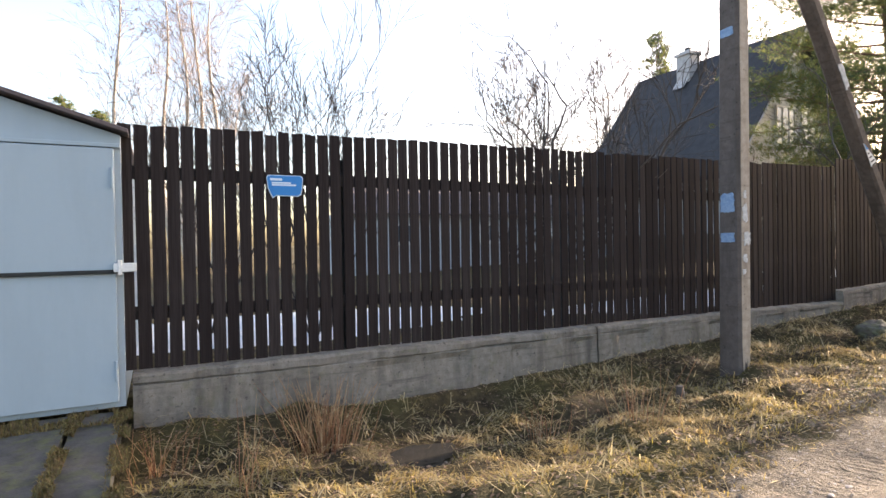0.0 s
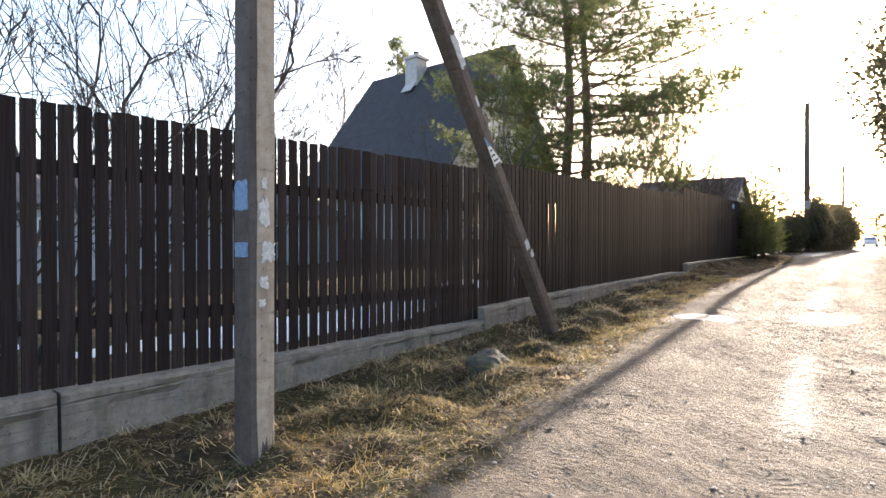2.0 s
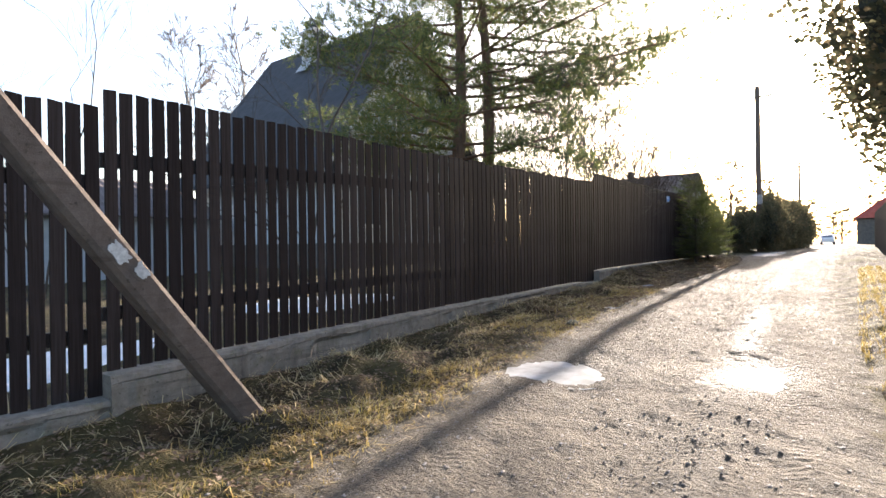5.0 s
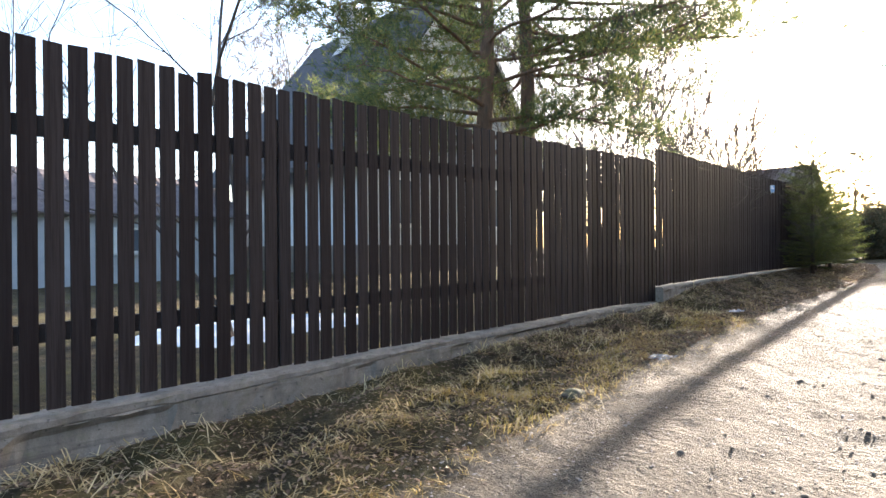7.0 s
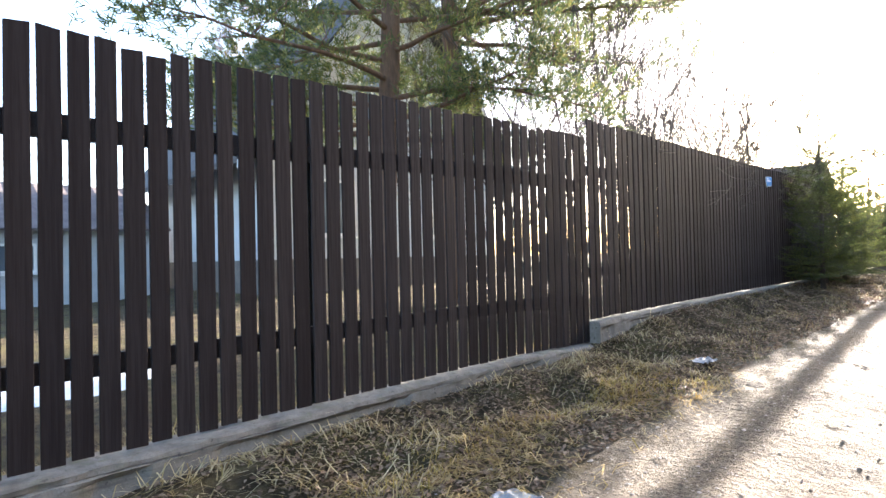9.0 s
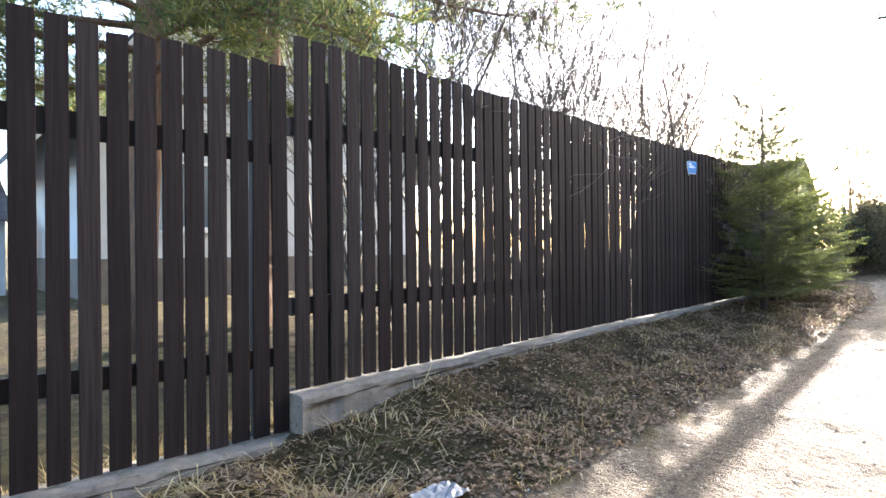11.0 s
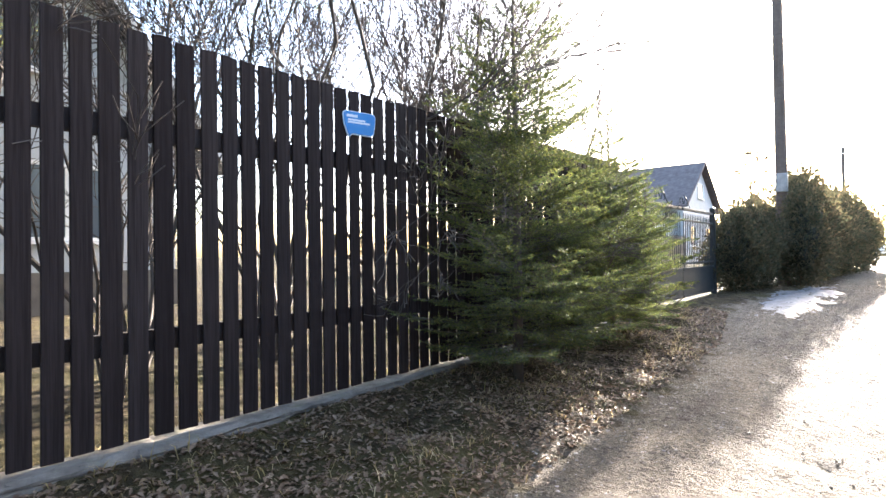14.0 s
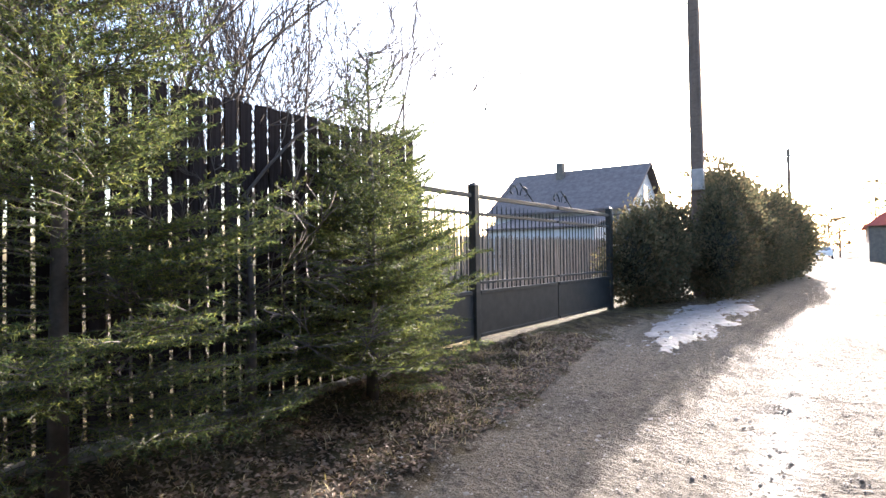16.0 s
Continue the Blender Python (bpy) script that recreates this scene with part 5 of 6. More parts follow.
def conifer_far(x, y, h, r, seed, label, mat=None, group="distant trees", dome=False):
    """A distant evergreen: trunk, whorled limbs and clumped needles."""
    rng = random.Random(seed)
    z = gz(x, y)
    t = thing("conifer", label, "tree", group, at=(x, y, z))
    m = Mesh()
    m.tube([(x, y, z - 0.2), (x + 0.05, y, z + h * 0.5), (x, y, z + h * 0.98)], [0.16, 0.10, 0.02], 7)
    cen, drs = [], []
    k = int(22 + h * 6)
    for i in range(k):
        f = (i + rng.random()) / k
        zz = z + h * (0.12 + 0.86 * f)
        a = rng.uniform(0, 6.28)
        L = r * min(1.0, 0.5 + 1.6 * f) * (1 - f) ** 0.6 * rng.uniform(0.6, 1.15) + 0.15
        if dome:
            L = r * math.sqrt(max(0.05, 1 - (1.7 * f - 0.75) ** 2)) * rng.uniform(0.55, 1.1)
        d = Vector((math.cos(a), math.sin(a), rng.uniform(-0.15, 0.25)))
        e = Vector((x, y, zz)) + d * L
        m.tube([(x, y, zz), tuple(e)], [0.025, 0.006], 3, cap=False)
        for u in range(11):
            tt = rng.uniform(0.25, 1.05)
            cen.append(Vector((x, y, zz)).lerp(e, tt) + Vector((rng.gauss(0, 0.16), rng.gauss(0, 0.16), rng.gauss(0, 0.1))))
            drs.append(d)
    part("trunk", m, M_PINEBARK, t)
    part("crown", needle_tufts("crown", cen, drs, 8, 0.30, 0.06, mat or M_NEEDLE, seed, 0.7), None, t)


conifer_far(31.7, 23, 15.4, 2.4, 21, "distant pine rising behind the steep roof")
conifer_far(-5.5, 38, 11.3, 1.9, 22, "distant dark pine beyond the garden")
conifer_far(-3.5, 39, 10.8, 1.7, 23, "distant olive-green pine beyond the garden")
for k_, (fx, fy, fh, fr) in enumerate(((80, 7.2, 10.2, 3.0), (92, 4.5, 9, 3), (88, -12, 9, 3), (105, -6, 9, 3), (110, 1.5, 7, 3), (70, -11.0, 7, 2.6), (120, -9, 10, 3.4), (125, -2.5, 6, 3), (98, 10, 8, 3), (130, 5, 8, 3.2), (112, -13, 11, 3))):
    conifer_far(fx, fy, fh, fr, 80 + k_, "distant round-crowned evergreen beside the lane", M_THUJA, dome=True)


def spruce(x, y, h, r, seed, label, whorls=15, full=13):
    rng = random.Random(seed)
    rs = np.random.RandomState(seed)
    z = gz(x, y)
    t = thing("young_spruce", label, "tree", "young spruces", at=(x, y, z))
    m = Mesh()
    m.tube([(x, y, z - 0.1), (x + 0.02, y, z + h * 0.5), (x, y + 0.01, z + h)], [0.05, 0.03, 0.005], 7)
    part("trunk", m, M_TWIG, t, smooth=True)
    tw, a0, a1 = Mesh(), [], []

    def twig(p, q, rad):
        tw.tube([p, p.lerp(q, 0.5) + Vector((0, 0, 0.006)), q], [rad, rad * 0.7, rad * 0.35], 3, cap=False)
        a0.append(p)
        a1.append(q)
    for i in range(whorls):
        f = i / (whorls - 1)
        for b in range(full if f < 0.72 else 6):
            zz = z + h * (0.09 + 0.87 * f) + rng.uniform(-0.06, 0.06)
            a = rng.uniform(0, 6.28)
            L = (r * (1 - f) ** 0.85 * min(1.0, 0.72 + 1.4 * f) + 0.10) * rng.uniform(0.6, 1.15)
            d = Vector((math.cos(a), math.sin(a), -0.12 + 0.75 * f)).normalized()
            p = Vector((x, y, zz))
            steps = max(3, int(L / 0.09))
            prev = p
            for s in range(steps):
                d = (d + Vector((rng.gauss(0, 0.05), rng.gauss(0, 0.05), 0.03))).normalized()
                q = prev + d * (L / steps)
                twig(prev, q, 0.005)
                if s >= 1:
                    tl = min(0.30, L * 0.42) * (1 - 0.75 * s / steps) + 0.05
                    for sd in (-1, 1):
                        dd = (Matrix.Rotation(sd * rng.uniform(0.6, 1.0), 3, "Z") @ d + Vector((0, 0, rng.uniform(-0.22, 0.12)))).normalized()
                        e = q + dd * tl
                        twig(q, e, 0.0028)
                        if tl > 0.14:
                            for s2 in (-1, 1):
                                d3 = (Matrix.Rotation(s2 * 0.8, 3, "Z") @ dd).normalized()
                                w = q.lerp(e, 0.5)
                                twig(w, w + d3 * tl * 0.42, 0.002)
                prev = q
    part("branchwork", tw, M_TWIG, t)
    P, Q = np.array(a0), np.array(a1)
    ln = np.linalg.norm(Q - P, axis=1)
    cnt = np.maximum(6, (ln / 0.0052).astype(int))
    idx = np.repeat(np.arange(len(P)), cnt)
    u = rs.uniform(0, 1.04, len(idx))[:, None]
    c = P[idx] * (1 - u) + Q[idx] * u
    d = (Q - P)[idx] / ln[idx][:, None]
    v = d * 0.75 + rs.normal(0, 0.62, c.shape)
    v /= np.linalg.norm(v, axis=1)[:, None]
    side = np.cross(v, rs.normal(0, 1, c.shape))
    side /= np.linalg.norm(side, axis=1)[:, None]
    L = rs.uniform(0.018, 0.030, len(c))[:, None]
    vv = np.stack([c - side * 0.0029, c + side * 0.0029, c + v * L], 1).reshape(-1, 3)
    part("needles", tri_mesh("needles", vv, np.arange(len(vv)).reshape(-1, 3), M_SPRUCE), None, t, "short dark green needles")


spruce(27.2, -0.52, 3.5, 1.18, 3, "young spruce with loose branches before the fence", 21, 11)
spruce(29.35, -0.45, 2.65, 0.92, 4, "dense young spruce beside the gate", 24, 14)
spruce(28.35, -0.32, 1.55, 0.5, 8, "smaller young spruce between two others", 11, 9)


def hedge_bush(x, y, h, rx, ry, seed, label, n=5200, size=0.10, mat=None, name="thuja_bush", group="hedge bushes", foot=1.0):
    """A dense evergreen bush: a dark uneven core, painted as inner shade, under many small flat sprays."""
    rs = np.random.RandomState(seed)
    z = gz(x, y)
    t = thing(name, label, "bush", group, at=(x, y, z))
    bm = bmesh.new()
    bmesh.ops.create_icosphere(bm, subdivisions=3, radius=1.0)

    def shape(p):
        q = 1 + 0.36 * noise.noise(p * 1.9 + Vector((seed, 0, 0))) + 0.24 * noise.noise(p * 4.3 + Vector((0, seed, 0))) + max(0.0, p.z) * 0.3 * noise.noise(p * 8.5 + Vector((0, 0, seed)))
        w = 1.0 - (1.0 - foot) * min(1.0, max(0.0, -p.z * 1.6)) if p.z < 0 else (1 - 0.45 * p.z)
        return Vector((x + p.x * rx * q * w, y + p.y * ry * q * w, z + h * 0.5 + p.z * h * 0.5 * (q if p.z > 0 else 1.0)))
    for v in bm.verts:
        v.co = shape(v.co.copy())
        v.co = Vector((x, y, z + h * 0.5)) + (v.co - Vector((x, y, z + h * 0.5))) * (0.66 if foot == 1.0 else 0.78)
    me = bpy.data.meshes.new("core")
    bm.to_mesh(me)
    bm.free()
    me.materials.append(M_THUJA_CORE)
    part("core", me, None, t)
    d = rs.normal(0, 1, (n, 3))
    d /= np.linalg.norm(d, axis=1)[:, None]
    c = np.array([shape(Vector(q)) for q in d])
    mid = np.array([x, y, z + h * 0.5])
    c = mid + (c - mid) * (0.64 + 0.54 * rs.beta(2.0, 2.2, (n, 1)) if foot == 1.0 else 0.83 + 0.25 * rs.beta(2.0, 2.4, (n, 1)))
    out = d * np.array([1, 1, 0.6]) + np.array([0, 0, 0.55]) + rs.normal(0, 0.35, (n, 3))
    out /= np.linalg.norm(out, axis=1)[:, None]
    side = np.cross(out, rs.normal(0, 1, (n, 3)))
    side /= np.linalg.norm(side, axis=1)[:, None]
    L = size * rs.uniform(0.6, 1.5, (n, 1))
    W = L * (0.34 if foot == 1.0 else 0.45)
    a, b, e, f = c, c + out * L * 0.5 - side * W, c + out * L, c + out * L * 0.5 + side * W
    vv = np.stack([a, b, e, f], 1).reshape(-1, 3)
    k = (np.arange(n) * 4)[:, None]
    tri = np.concatenate([k + np.array([[0, 1, 2]]), k + np.array([[0, 2, 3]])], 1).reshape(-1, 3)
    part("foliage", tri_mesh("foliage", vv, tri, mat or M_THUJA), None, t)


HEDGE = [(36.85, -0.2, 1.75, 0.85, 0.6), (37.6, -0.35, 1.9, 0.9, 0.65), (38.4, -0.45, 2.0, 0.95, 0.65), (39.2, -1.2, 2.25, 0.95, 0.6), (40.1, -1.15, 2.75, 1.05, 0.75), (41.1, -0.95, 3.1, 1.1, 0.85), (42.1, -1.05, 3.0, 1.1, 0.8), (43.1, -1.15, 2.85, 1.25, 0.85),
         (44.2, -1.25, 2.7, 1.3, 0.9), (45.4, -1.35, 2.75, 1.3, 0.95), (46.7, -1.5, 2.8, 1.15, 1.0), (48.2, -1.6, 2.95, 1.2, 1.0), (50, -1.6, 2.8, 1.3, 1.0), (52, -1.4, 2.6, 1.4, 1.0), (55, -0.8, 3.0, 1.8, 1.2), (59, -0.2, 3.0, 2.0, 1.4)]
for i_, (hx, hy, hh, rx, ry) in enumerate(HEDGE):
    hedge_bush(hx, hy, hh, rx, ry, 200 + i_, "dense dark evergreen bush in the roadside hedge", 10000 if hx < 46 else 4500, 0.058 if hx < 46 else 0.10)
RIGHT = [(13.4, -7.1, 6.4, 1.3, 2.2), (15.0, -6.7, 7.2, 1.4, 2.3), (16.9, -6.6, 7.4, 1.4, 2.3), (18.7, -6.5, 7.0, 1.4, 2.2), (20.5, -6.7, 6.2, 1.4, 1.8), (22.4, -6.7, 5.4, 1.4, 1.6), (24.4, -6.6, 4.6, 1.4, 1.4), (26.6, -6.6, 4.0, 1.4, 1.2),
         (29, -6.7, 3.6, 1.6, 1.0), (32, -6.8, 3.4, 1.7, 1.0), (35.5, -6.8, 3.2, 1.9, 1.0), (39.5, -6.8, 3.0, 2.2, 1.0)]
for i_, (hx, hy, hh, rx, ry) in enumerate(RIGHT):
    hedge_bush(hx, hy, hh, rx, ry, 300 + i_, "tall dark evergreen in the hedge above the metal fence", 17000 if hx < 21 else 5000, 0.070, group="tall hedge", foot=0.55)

# ---------------------------------------------------------------- grass, leaves and gravel


def verge_points(n, seed, x0, x1, y0f, y1):
    rs = np.random.RandomState(seed)
    x = rs.uniform(x0, x1, n)
    lo = y0f(x)
    y = lo + (y1 - lo) * rs.uniform(0, 1, n)
    return rs, x, y


def grass_field(name, n, seed, x0, x1, y0f, y1, length, lean, mat, label, keep=None, width=0.006, bend=0.6, curl=0.0):
    rs, x, y = verge_points(n, seed, x0, x1, y0f, y1)
    # tufts: pull the points towards clump centres
    cx, cy = np.round(x / 0.17 + rs.normal(0, 0.25, n)) * 0.17, np.round(y / 0.17 + rs.normal(0, 0.25, n)) * 0.17
    pull = rs.uniform(0, 0.75, n)
    x, y = x * (1 - pull) + cx * pull, np.minimum(y * (1 - pull) + cy * pull, y1)
    dens = 0.5 + 0.5 * np.sin(x * 2.3 + 1.7 * np.sin(y * 2.9)) * np.sin(y * 3.1 + x * 0.7) + 0.35 * np.sin(x * 7.9 + 2 * np.sin(y * 5.3)) * np.sin(y * 9.1 + x * 2.7)
    ok = rs.uniform(0, 1, n) < 0.08 + 0.85 * dens
    for px, py, rx, ry, _, _ in PUDDLES:
        ok &= ((x - px) / rx) ** 2 + ((y - py) / ry) ** 2 > 1.3
    ok &= ~((x < -0.45) & (y > -2.5))
    ok &= rs.uniform(0, 1, n) < np.clip((y - lerp_table(x, ROAD_L)) / 0.7 + 0.42, 0, 1) + (y < -4.0)
    if keep is not None:
        ok &= keep(x, y, rs)
    x, y = x[ok], y[ok]
    k = len(x)
    base = np.stack([x, y, on_ground(x, y) - 0.008 + (rs.uniform(0, 0.03, k) if curl else 0.0)], 1)
    clump = np.sin(np.round(x / 0.17) * 12.9 + np.round(y / 0.17) * 78.2) * 3.0
    heading = clump + rs.normal(0, 1.2, k)
    ln = length * rs.uniform(0.45, 1.35, k) * (0.7 + 0.5 * np.abs(np.sin(np.round(x / 0.34) * 4.1 + np.round(y / 0.34) * 7.7)))
    le = np.clip(rs.normal(lean, 0.30, k), 0.05, 1.5)
    me = blades(name, base, heading, le, ln, width * rs.uniform(0.6, 1.3, k), mat, bend, rs.normal(0, curl, k) if curl else None)
    return tagged(new(name, me), label, "grass", kind="stuff")


def left_edge(off):
    return lambda x: lerp_table(x, ROAD_L) + off


grass_field("dry_grass", 95000, 1, -1.4, 20.0, left_edge(-0.25), -0.14, 0.13, 1.32, M_STRAW, "matted straw-coloured dry grass on the verge",
            keep=lambda x, y, rs: rs.uniform(0, 1, len(x)) < np.where(x < 13, np.clip(0.30 - (y + 1.22) * 1.7, 0.20, 1.0), np.clip(0.38 - (y + 0.75) * 1.6, 0.38, 1.0)), bend=1.4, width=0.0072, curl=1.1)
grass_field("dry_grass", 9000, 2, -0.45, 9.0, left_edge(0.6), -0.2, 0.20, 1.25, M_STRAW, "long dry grass in the ditch", width=0.007, bend=1.3, curl=0.8)
grass_field("spring_grass", 60000, 3, -0.45, 19.5, left_edge(-0.1), -0.3, 0.065, 0.75, M_GREEN, "short yellow-green grass on the verge",
            keep=lambda x, y, rs: (np.sin(x * 1.3 + 0.6) + np.sin(y * 2.2 + x * 0.5) > -0.7) & (y < np.where(x < 13, -1.05, -0.6) - 0.35 * rs.uniform(0, 1, len(x))))
grass_field("dry_grass", 9000, 4, 19.5, 33.0, left_edge(0.0), -0.14, 0.10, 1.1, M_STRAW, "sparse dry grass among fallen leaves")
grass_field("dry_grass", 12000, 5, 8.0, 26.0, lambda x: lerp_table(x, ROAD_R) - 1.0, -4.7, 0.11, 0.9, M_GREEN, "tufted grass on the far verge",
            keep=lambda x, y, rs: y < lerp_table(x, ROAD_R) - 0.02)
grass_field("dry_grass", 26000, 6, -1.0, 32.0, lambda x: x * 0 + 6.0, 0.25, 0.20, 0.9, M_STRAW, "dry yellow grass in the garden")

grass_field("dry_grass", 7000, 7, 1.0, 21.0, lambda x: x * 0 - 0.95, -0.15, 0.20, 1.1, M_PALE, "pale flattened straw along the footing", width=0.007, bend=1.2, curl=0.9)


def litter(n, seed, x0, x1, y0f, y1):
    rs, x, y = verge_points(n, seed, x0, x1, y0f, y1)
    s = rs.uniform(0.009, 0.026, n)[:, None]
    a = rs.uniform(0, 6.28, n)
    u = np.stack([np.cos(a), np.sin(a), rs.normal(0, 0.25, n)], 1)
    v = np.stack([-np.sin(a), np.cos(a), rs.normal(0, 0.25, n)], 1)
    c = np.stack([x, y, on_ground(x, y) + 0.010], 1)
    up = np.array([0, 0, 1.0]) * rs.uniform(0.1, 0.5, (n, 1)) * s
    vv = np.stack([c - u * s, c - v * s * 0.55 + up, c + u * s, c + v * s * 0.55 + up], 1).reshape(-1, 3)
    k = (np.arange(n) * 4)[:, None]
    tri = np.concatenate([k + np.array([[0, 1, 2]]), k + np.array([[0, 2, 3]])], 1).reshape(-1, 3)
    return tagged(new("fallen_leaves", tri_mesh("fallen_leaves", vv, tri, M_LITTER)), "brown fallen leaves scattered over the verge", "leaves", kind="stuff")


litter(34000, 11, 16.0, 33.0, left_edge(0.0), -0.14)
litter(14000, 12, -0.4, 16.0, left_edge(0.0), -0.14)


def pebbles(n, seed, x0, x1, size, label):
    """Small angular stones pressed into the lane."""
    rs = np.random.RandomState(seed)
    x = rs.uniform(x0, x1, n)
    lo, hi = lerp_table(x, ROAD_R) + 0.05, lerp_table(x, ROAD_L) + 0.35
    y = lo + (hi - lo) * rs.uniform(0, 1, n)
    ok = np.ones(n, bool)
    for px, py, rx, ry, _, _ in PUDDLES:
        ok &= ((x - px) / rx) ** 2 + ((y - py) / ry) ** 2 > 1.1
    x, y = x[ok], y[ok]
    n = len(x)
    c = np.stack([x, y, on_ground(x, y)], 1)
    s = size * np.exp(rs.normal(0, 0.38, n))
    octa = np.array([[1, 0, 0], [0, 1, 0], [-1, 0, 0], [0, -1, 0], [0.1, 0.1, 0.38], [0, 0, -0.5]], float)
    a = rs.uniform(0, 6.28, n)
    ca, sa = np.cos(a), np.sin(a)
    o = octa[None] * (1 + rs.uniform(-0.35, 0.35, (n, 6, 1)))
    rx = o[:, :, 0] * ca[:, None] - o[:, :, 1] * sa[:, None]
    ry = o[:, :, 0] * sa[:, None] + o[:, :, 1] * ca[:, None]
    vv = (np.stack([rx, ry * 0.8, o[:, :, 2]], 2) * s[:, None, None] + c[:, None, :]).reshape(-1, 3)
    f = np.array([[0, 1, 4], [1, 2, 4], [2, 3, 4], [3, 0, 4]])
    tri = (f[None] + (np.arange(n) * 6)[:, None, None]).reshape(-1, 3)
    return tagged(new("gravel", tri_mesh("gravel", vv, tri, M_PEBBLE)), label, "gravel", kind="stuff")


M_PEBBLE = make_leaf("pebbles", (0.17, 0.15, 0.13), (0.24, 0.215, 0.185), (0.33, 0.30, 0.27), (0.13, 0.115, 0.095), thru=0.0, rough=0.75)
pebbles(28000, 21, -1.0, 34.0, 0.0078, "fine gravel on the lane")
pebbles(600, 22, 0.0, 36.0, 0.010, "loose stones on the lane")


def clods(n, seed, spots, label):
    """Crumbly dark lumps of earth kicked up in heaps: x, y, spread along and across, share."""
    rs = np.random.RandomState(seed)
    pts = []
    for x, y, sx, sy, share in spots:
        k = int(n * share)
        pts.append(np.stack([rs.normal(x, sx, k), rs.normal(y, sy, k)], 1))
    p = np.concatenate(pts)
    p = p[(p[:, 1] < lerp_table(p[:, 0], ROAD_L)) & (p[:, 1] > lerp_table(p[:, 0], ROAD_R))]
    k = len(p)
    c = np.stack([p[:, 0], p[:, 1], on_ground(p[:, 0], p[:, 1]) + 0.002], 1)
    ball = np.array([[1, 0, 0], [0.5, 0.87, 0.1], [-0.5, 0.87, 0], [-1, 0, 0.1], [-0.5, -0.87, 0], [0.5, -0.87, 0.1], [0.45, 0.3, 0.75], [-0.5, 0.1, 0.8], [0.1, -0.5, 0.7]], float)
    o = ball[None] * (1 + rs.uniform(-0.35, 0.35, (k, 9, 1))) * (0.0062 * np.exp(rs.normal(0, 0.45, k)))[:, None, None]
    a = rs.uniform(0, 6.28, k)
    vx = o[:, :, 0] * np.cos(a)[:, None] - o[:, :, 1] * np.sin(a)[:, None]
    vy = o[:, :, 0] * np.sin(a)[:, None] + o[:, :, 1] * np.cos(a)[:, None]
    vv = (np.stack([vx, vy, o[:, :, 2] * 0.6], 2) + c[:, None, :]).reshape(-1, 3)
    f = np.array([[6, 7, 8], [0, 1, 6], [1, 2, 7], [1, 7, 6], [2, 3, 7], [3, 4, 7], [4, 8, 7], [4, 5, 8], [5, 0, 8], [0, 6, 8]])
    tri = (f[None] + (np.arange(k) * 9)[:, None, None]).reshape(-1, 3)
    tagged(new("earth_clods", tri_mesh("earth_clods", vv, tri, M_CLOD)), label, "earth", kind="stuff")


M_CLOD = make_leaf("crumbly_earth", (0.11, 0.092, 0.070), (0.16, 0.134, 0.104), (0.22, 0.187, 0.15), thru=0.0, rough=0.95)
clods(4600, 23, ((11.6, -3.85, 0.45, 0.22, 0.06), (9.3, -4.65, 0.5, 0.16, 0.035), (7.7, -2.95, 0.35, 0.14, 0.05), (17, -3.4, 3.5, 0.5, 0.12), (22, -3.2, 4.0, 0.5, 0.2), (30, -3.1, 4.5, 0.6, 0.25), (5, -4.3, 2.5, 0.6, 0.08)), "dark crumbly earth clods scattered on the lane")


def ditch_shoots(x, y, n, h, seed, label):
    rng = random.Random(seed)
    m = Mesh()
    for i in range(n):
        a, r = rng.uniform(0, 6.28), abs(rng.gauss(0, 0.16))
        p = Vector((x + math.cos(a) * r, y + math.sin(a) * r, 0))
        p.z = gz(p.x, p.y) - 0.02
        L = h * rng.uniform(0.45, 1.1)
        d = Vector((math.cos(a) * r * 1.1 + rng.gauss(0, 0.13), math.sin(a) * r * 1.1 + rng.gauss(0, 0.13), 1)).normalized()
        m.tube([p, p + d * L * 0.5, p + (d + Vector((rng.gauss(0, 0.1), rng.gauss(0, 0.1), 0))) * L], [0.0038, 0.003, 0.0013], 3, cap=False)
    single("dry_shoots", m, M_SHOOT, label, "dry plant", kind="stuff")


ditch_shoots(0.95, -0.75, 150, 0.58, 1, "reddish clump of dry upright shoots in the ditch")
ditch_shoots(2.6, -1.5, 24, 0.34, 2, "straw-coloured clump of dry stalks in the ditch")
ditch_shoots(0.25, -1.6, 14, 0.62, 3, "sparse pale dry stalks beside the slab")
ditch_shoots(3.3, -1.9, 22, 0.55, 4, "few dry stalks on the ditch edge")
ditch_shoots(-0.3, -0.95, 30, 0.35, 5, "brown dry stalks beside the slab")


def moss(n, seed, spots):
    """Short mossy growth in the joints of the apron."""
    rs = np.random.RandomState(seed)
    x, y, z = [], [], []
    for (x0, x1, y0, y1, zz0, zz1) in spots:
        k = n // len(spots)
        xx, yy = rs.uniform(x0, x1, k), rs.uniform(y0, y1, k)
        x.append(xx)
        y.append(yy)
        z.append(zz0 + (zz1 - zz0) * (yy - y0) / (y1 - y0))
    x, y, z = np.concatenate(x), np.concatenate(y), np.concatenate(z)
    ok = np.sin(x * 19 + 2 * np.sin(y * 7)) + np.sin(y * 13 + x * 5) > -0.5
    x, y, z = x[ok], y[ok], z[ok]
    k = len(x)
    me = blades("moss", np.stack([x, y, z], 1), rs.uniform(0, 6.28, k), rs.uniform(0.2, 1.2, k), rs.uniform(0.015, 0.055, k), rs.uniform(0.004, 0.010, k), M_MOSS)
    tagged(new("moss", me), "brown-green moss and debris in the apron joints", "moss", kind="stuff")


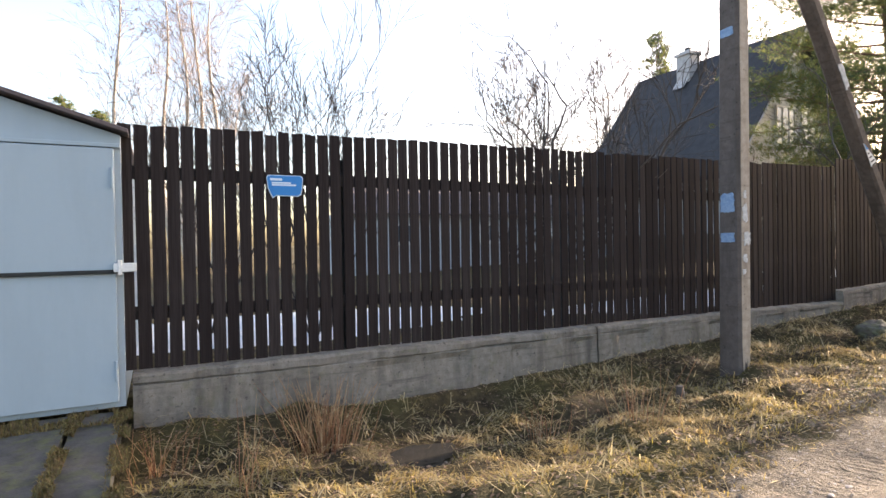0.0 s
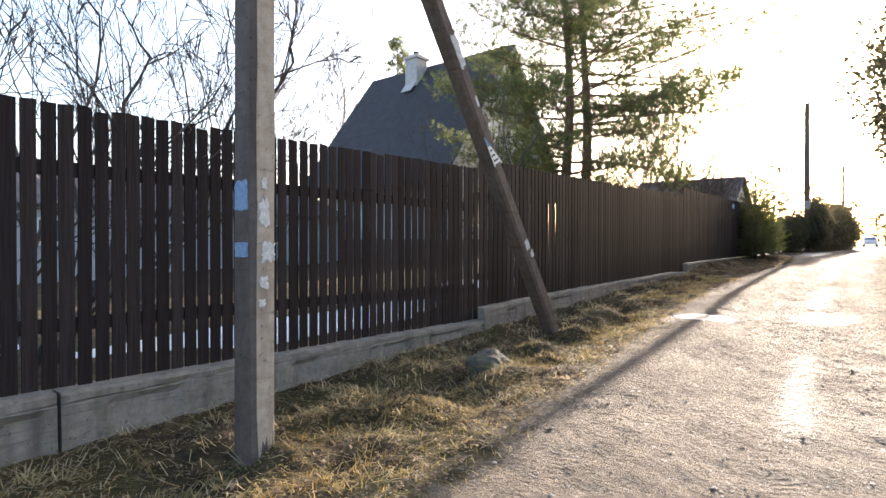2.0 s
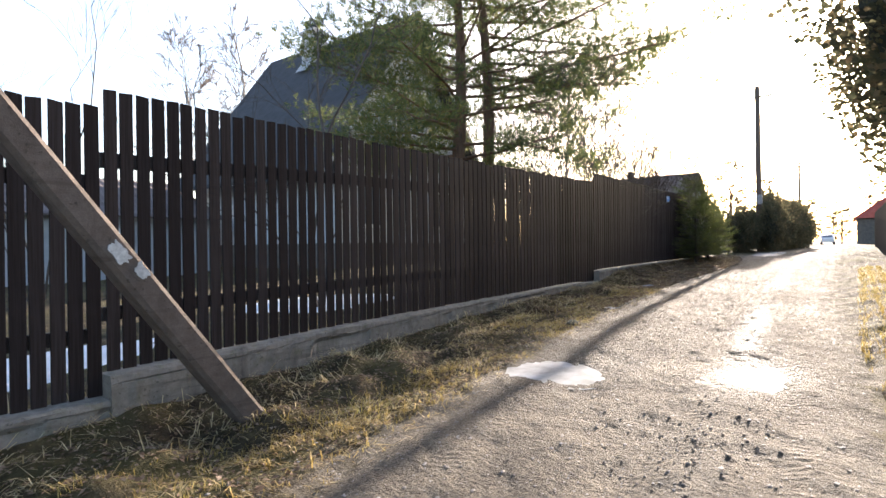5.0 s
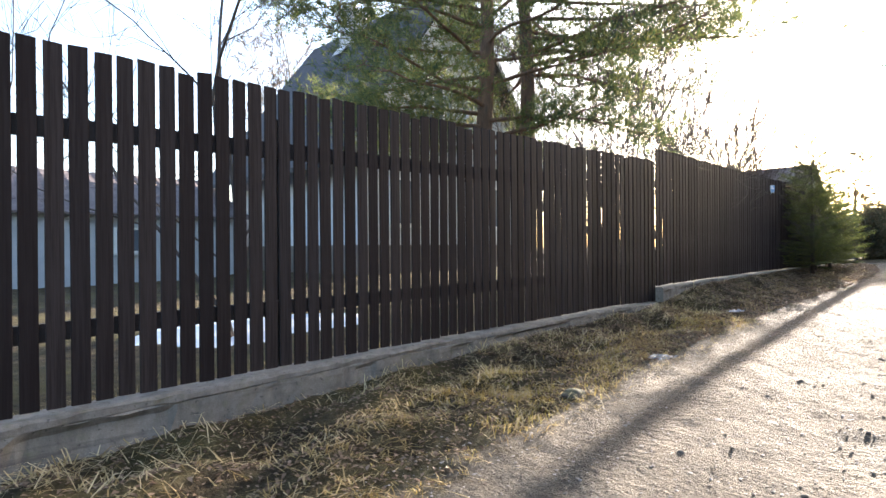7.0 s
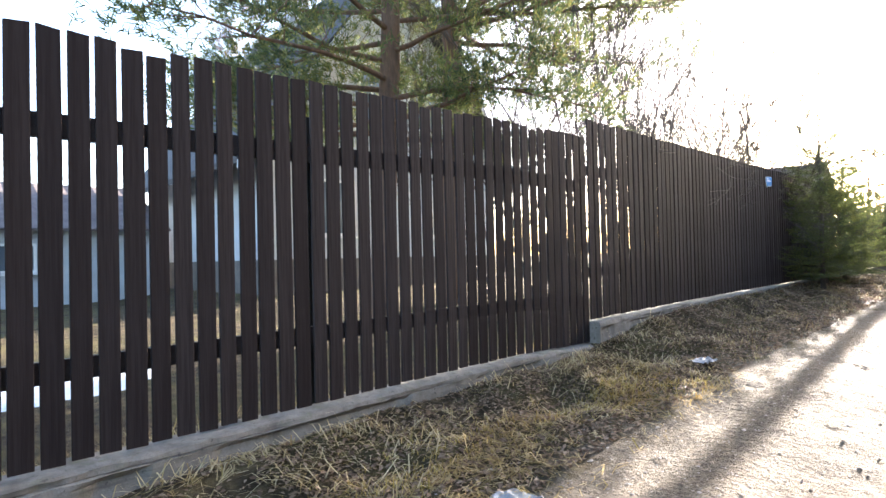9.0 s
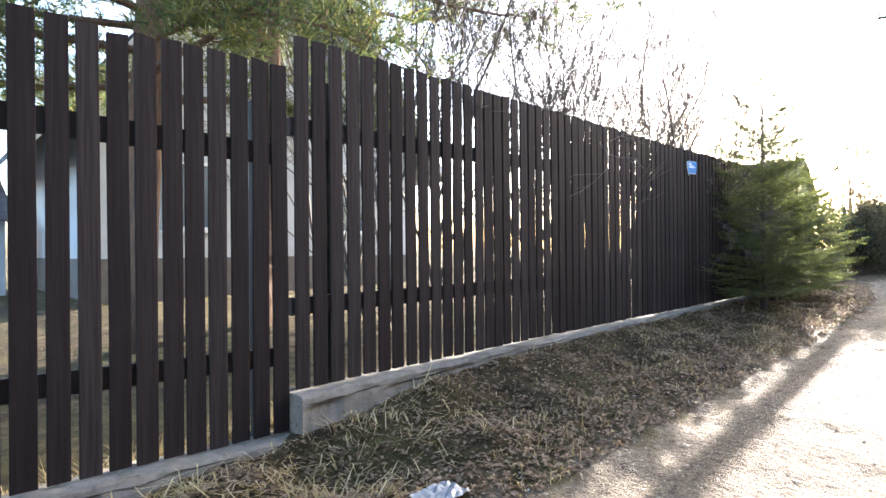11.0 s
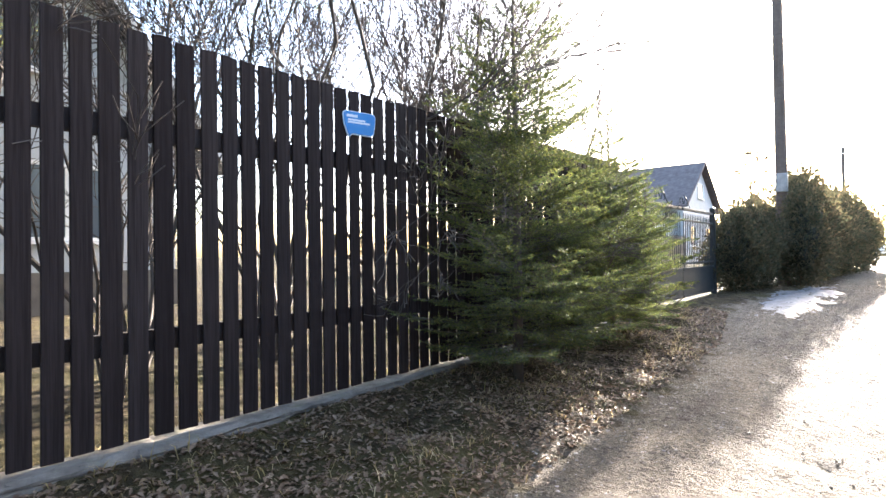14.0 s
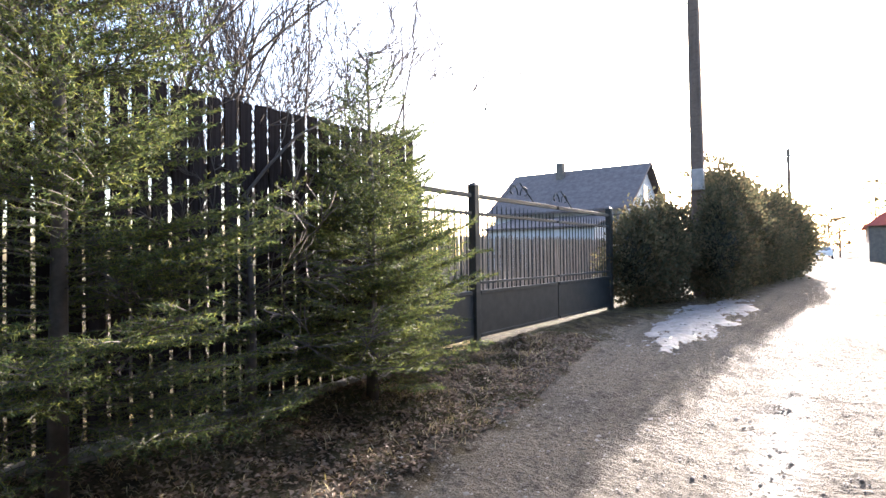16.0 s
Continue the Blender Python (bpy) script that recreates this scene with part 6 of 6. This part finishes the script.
M_MOSS = make_leaf("moss_growth", (0.10, 0.085, 0.03), (0.17, 0.14, 0.045), (0.13, 0.075, 0.04), (0.24, 0.19, 0.07), thru=0.2)
moss(12000, 31, ((-0.90, -0.80, -2.2, -0.2, -0.02, 0.10), (-1.5, -0.55, -0.50, -0.20, 0.09, 0.115), (-0.56, -0.45, -1.8, -0.2, -0.04, 0.09)))


def picket_fence(x0, x1, y, h):
    f = thing("picket_fence", "weathered grey-brown picket fence behind the gate", "fence", at=(x0, y, gz(x0, y)))
    z = gz(x0, y)
    for zz in (0.35, 1.05):
        m = Mesh()
        m.box((x0, y + 0.013, z + zz), (x1, y + 0.05, z + zz + 0.08))
        part("rail", m, M_PICKET, f)
    m = Mesh()
    m.add([(-0.045, -0.011, 0), (0.045, -0.011, 0), (0.045, 0.011, 0), (-0.045, 0.011, 0), (-0.045, -0.011, 0.94), (0.045, -0.011, 0.94), (0.045, 0.011, 0.94), (-0.045, 0.011, 0.94), (0, -0.011, 1), (0, 0.011, 1)],
          [(3, 2, 1, 0), (0, 1, 5, 4), (1, 2, 6, 5), (2, 3, 7, 6), (3, 0, 4, 7), (4, 5, 8), (6, 7, 9), (5, 6, 9, 8), (7, 4, 8, 9)])
    me = m.data("picket", M_PICKET)
    rng = random.Random(77)
    x = x0 + 0.06
    while x < x1:
        ob = new("picket", me)
        ob.parent = f
        ob.matrix_parent_inverse = Matrix.Translation(-f.location)
        ob.location = (x, y, gz(x, y) + 0.02)
        ob.scale = (1, 1, h + rng.uniform(-0.03, 0.03))
        ob.rotation_euler = (0, rng.uniform(-0.01, 0.01), 0)
        x += 0.135


M_PICKET = two_tone("weathered_picket_wood", (0.13, 0.11, 0.09), (0.22, 0.19, 0.155), 6, 0.85, 0.4, vec=(1, 1, 0.2))
picket_fence(31.2, 46.0, 3.4, 1.55)


def tree_line():
    """A distant wood closing the lane, widened with unseen trees to block the bright low sky, from copies of three
    evergreens.
    """
    rng = random.Random(99)
    src = [o for o in bpy.data.objects if o.name.startswith("conifer") and o.parent is None][-3:]
    for k in range(30):
        x, y = rng.uniform(120, 180), -55 + 215 * k / 29 + rng.uniform(-2.5, 2.5)
        ob = copy_thing(src[k % 3], Matrix.Translation((x, y, gz(x, y))))
        ob.scale = [rng.uniform(0.8, 1.3)] * 3
        tagged(ob, "distant evergreen in the row added to close the horizon")


tree_line()
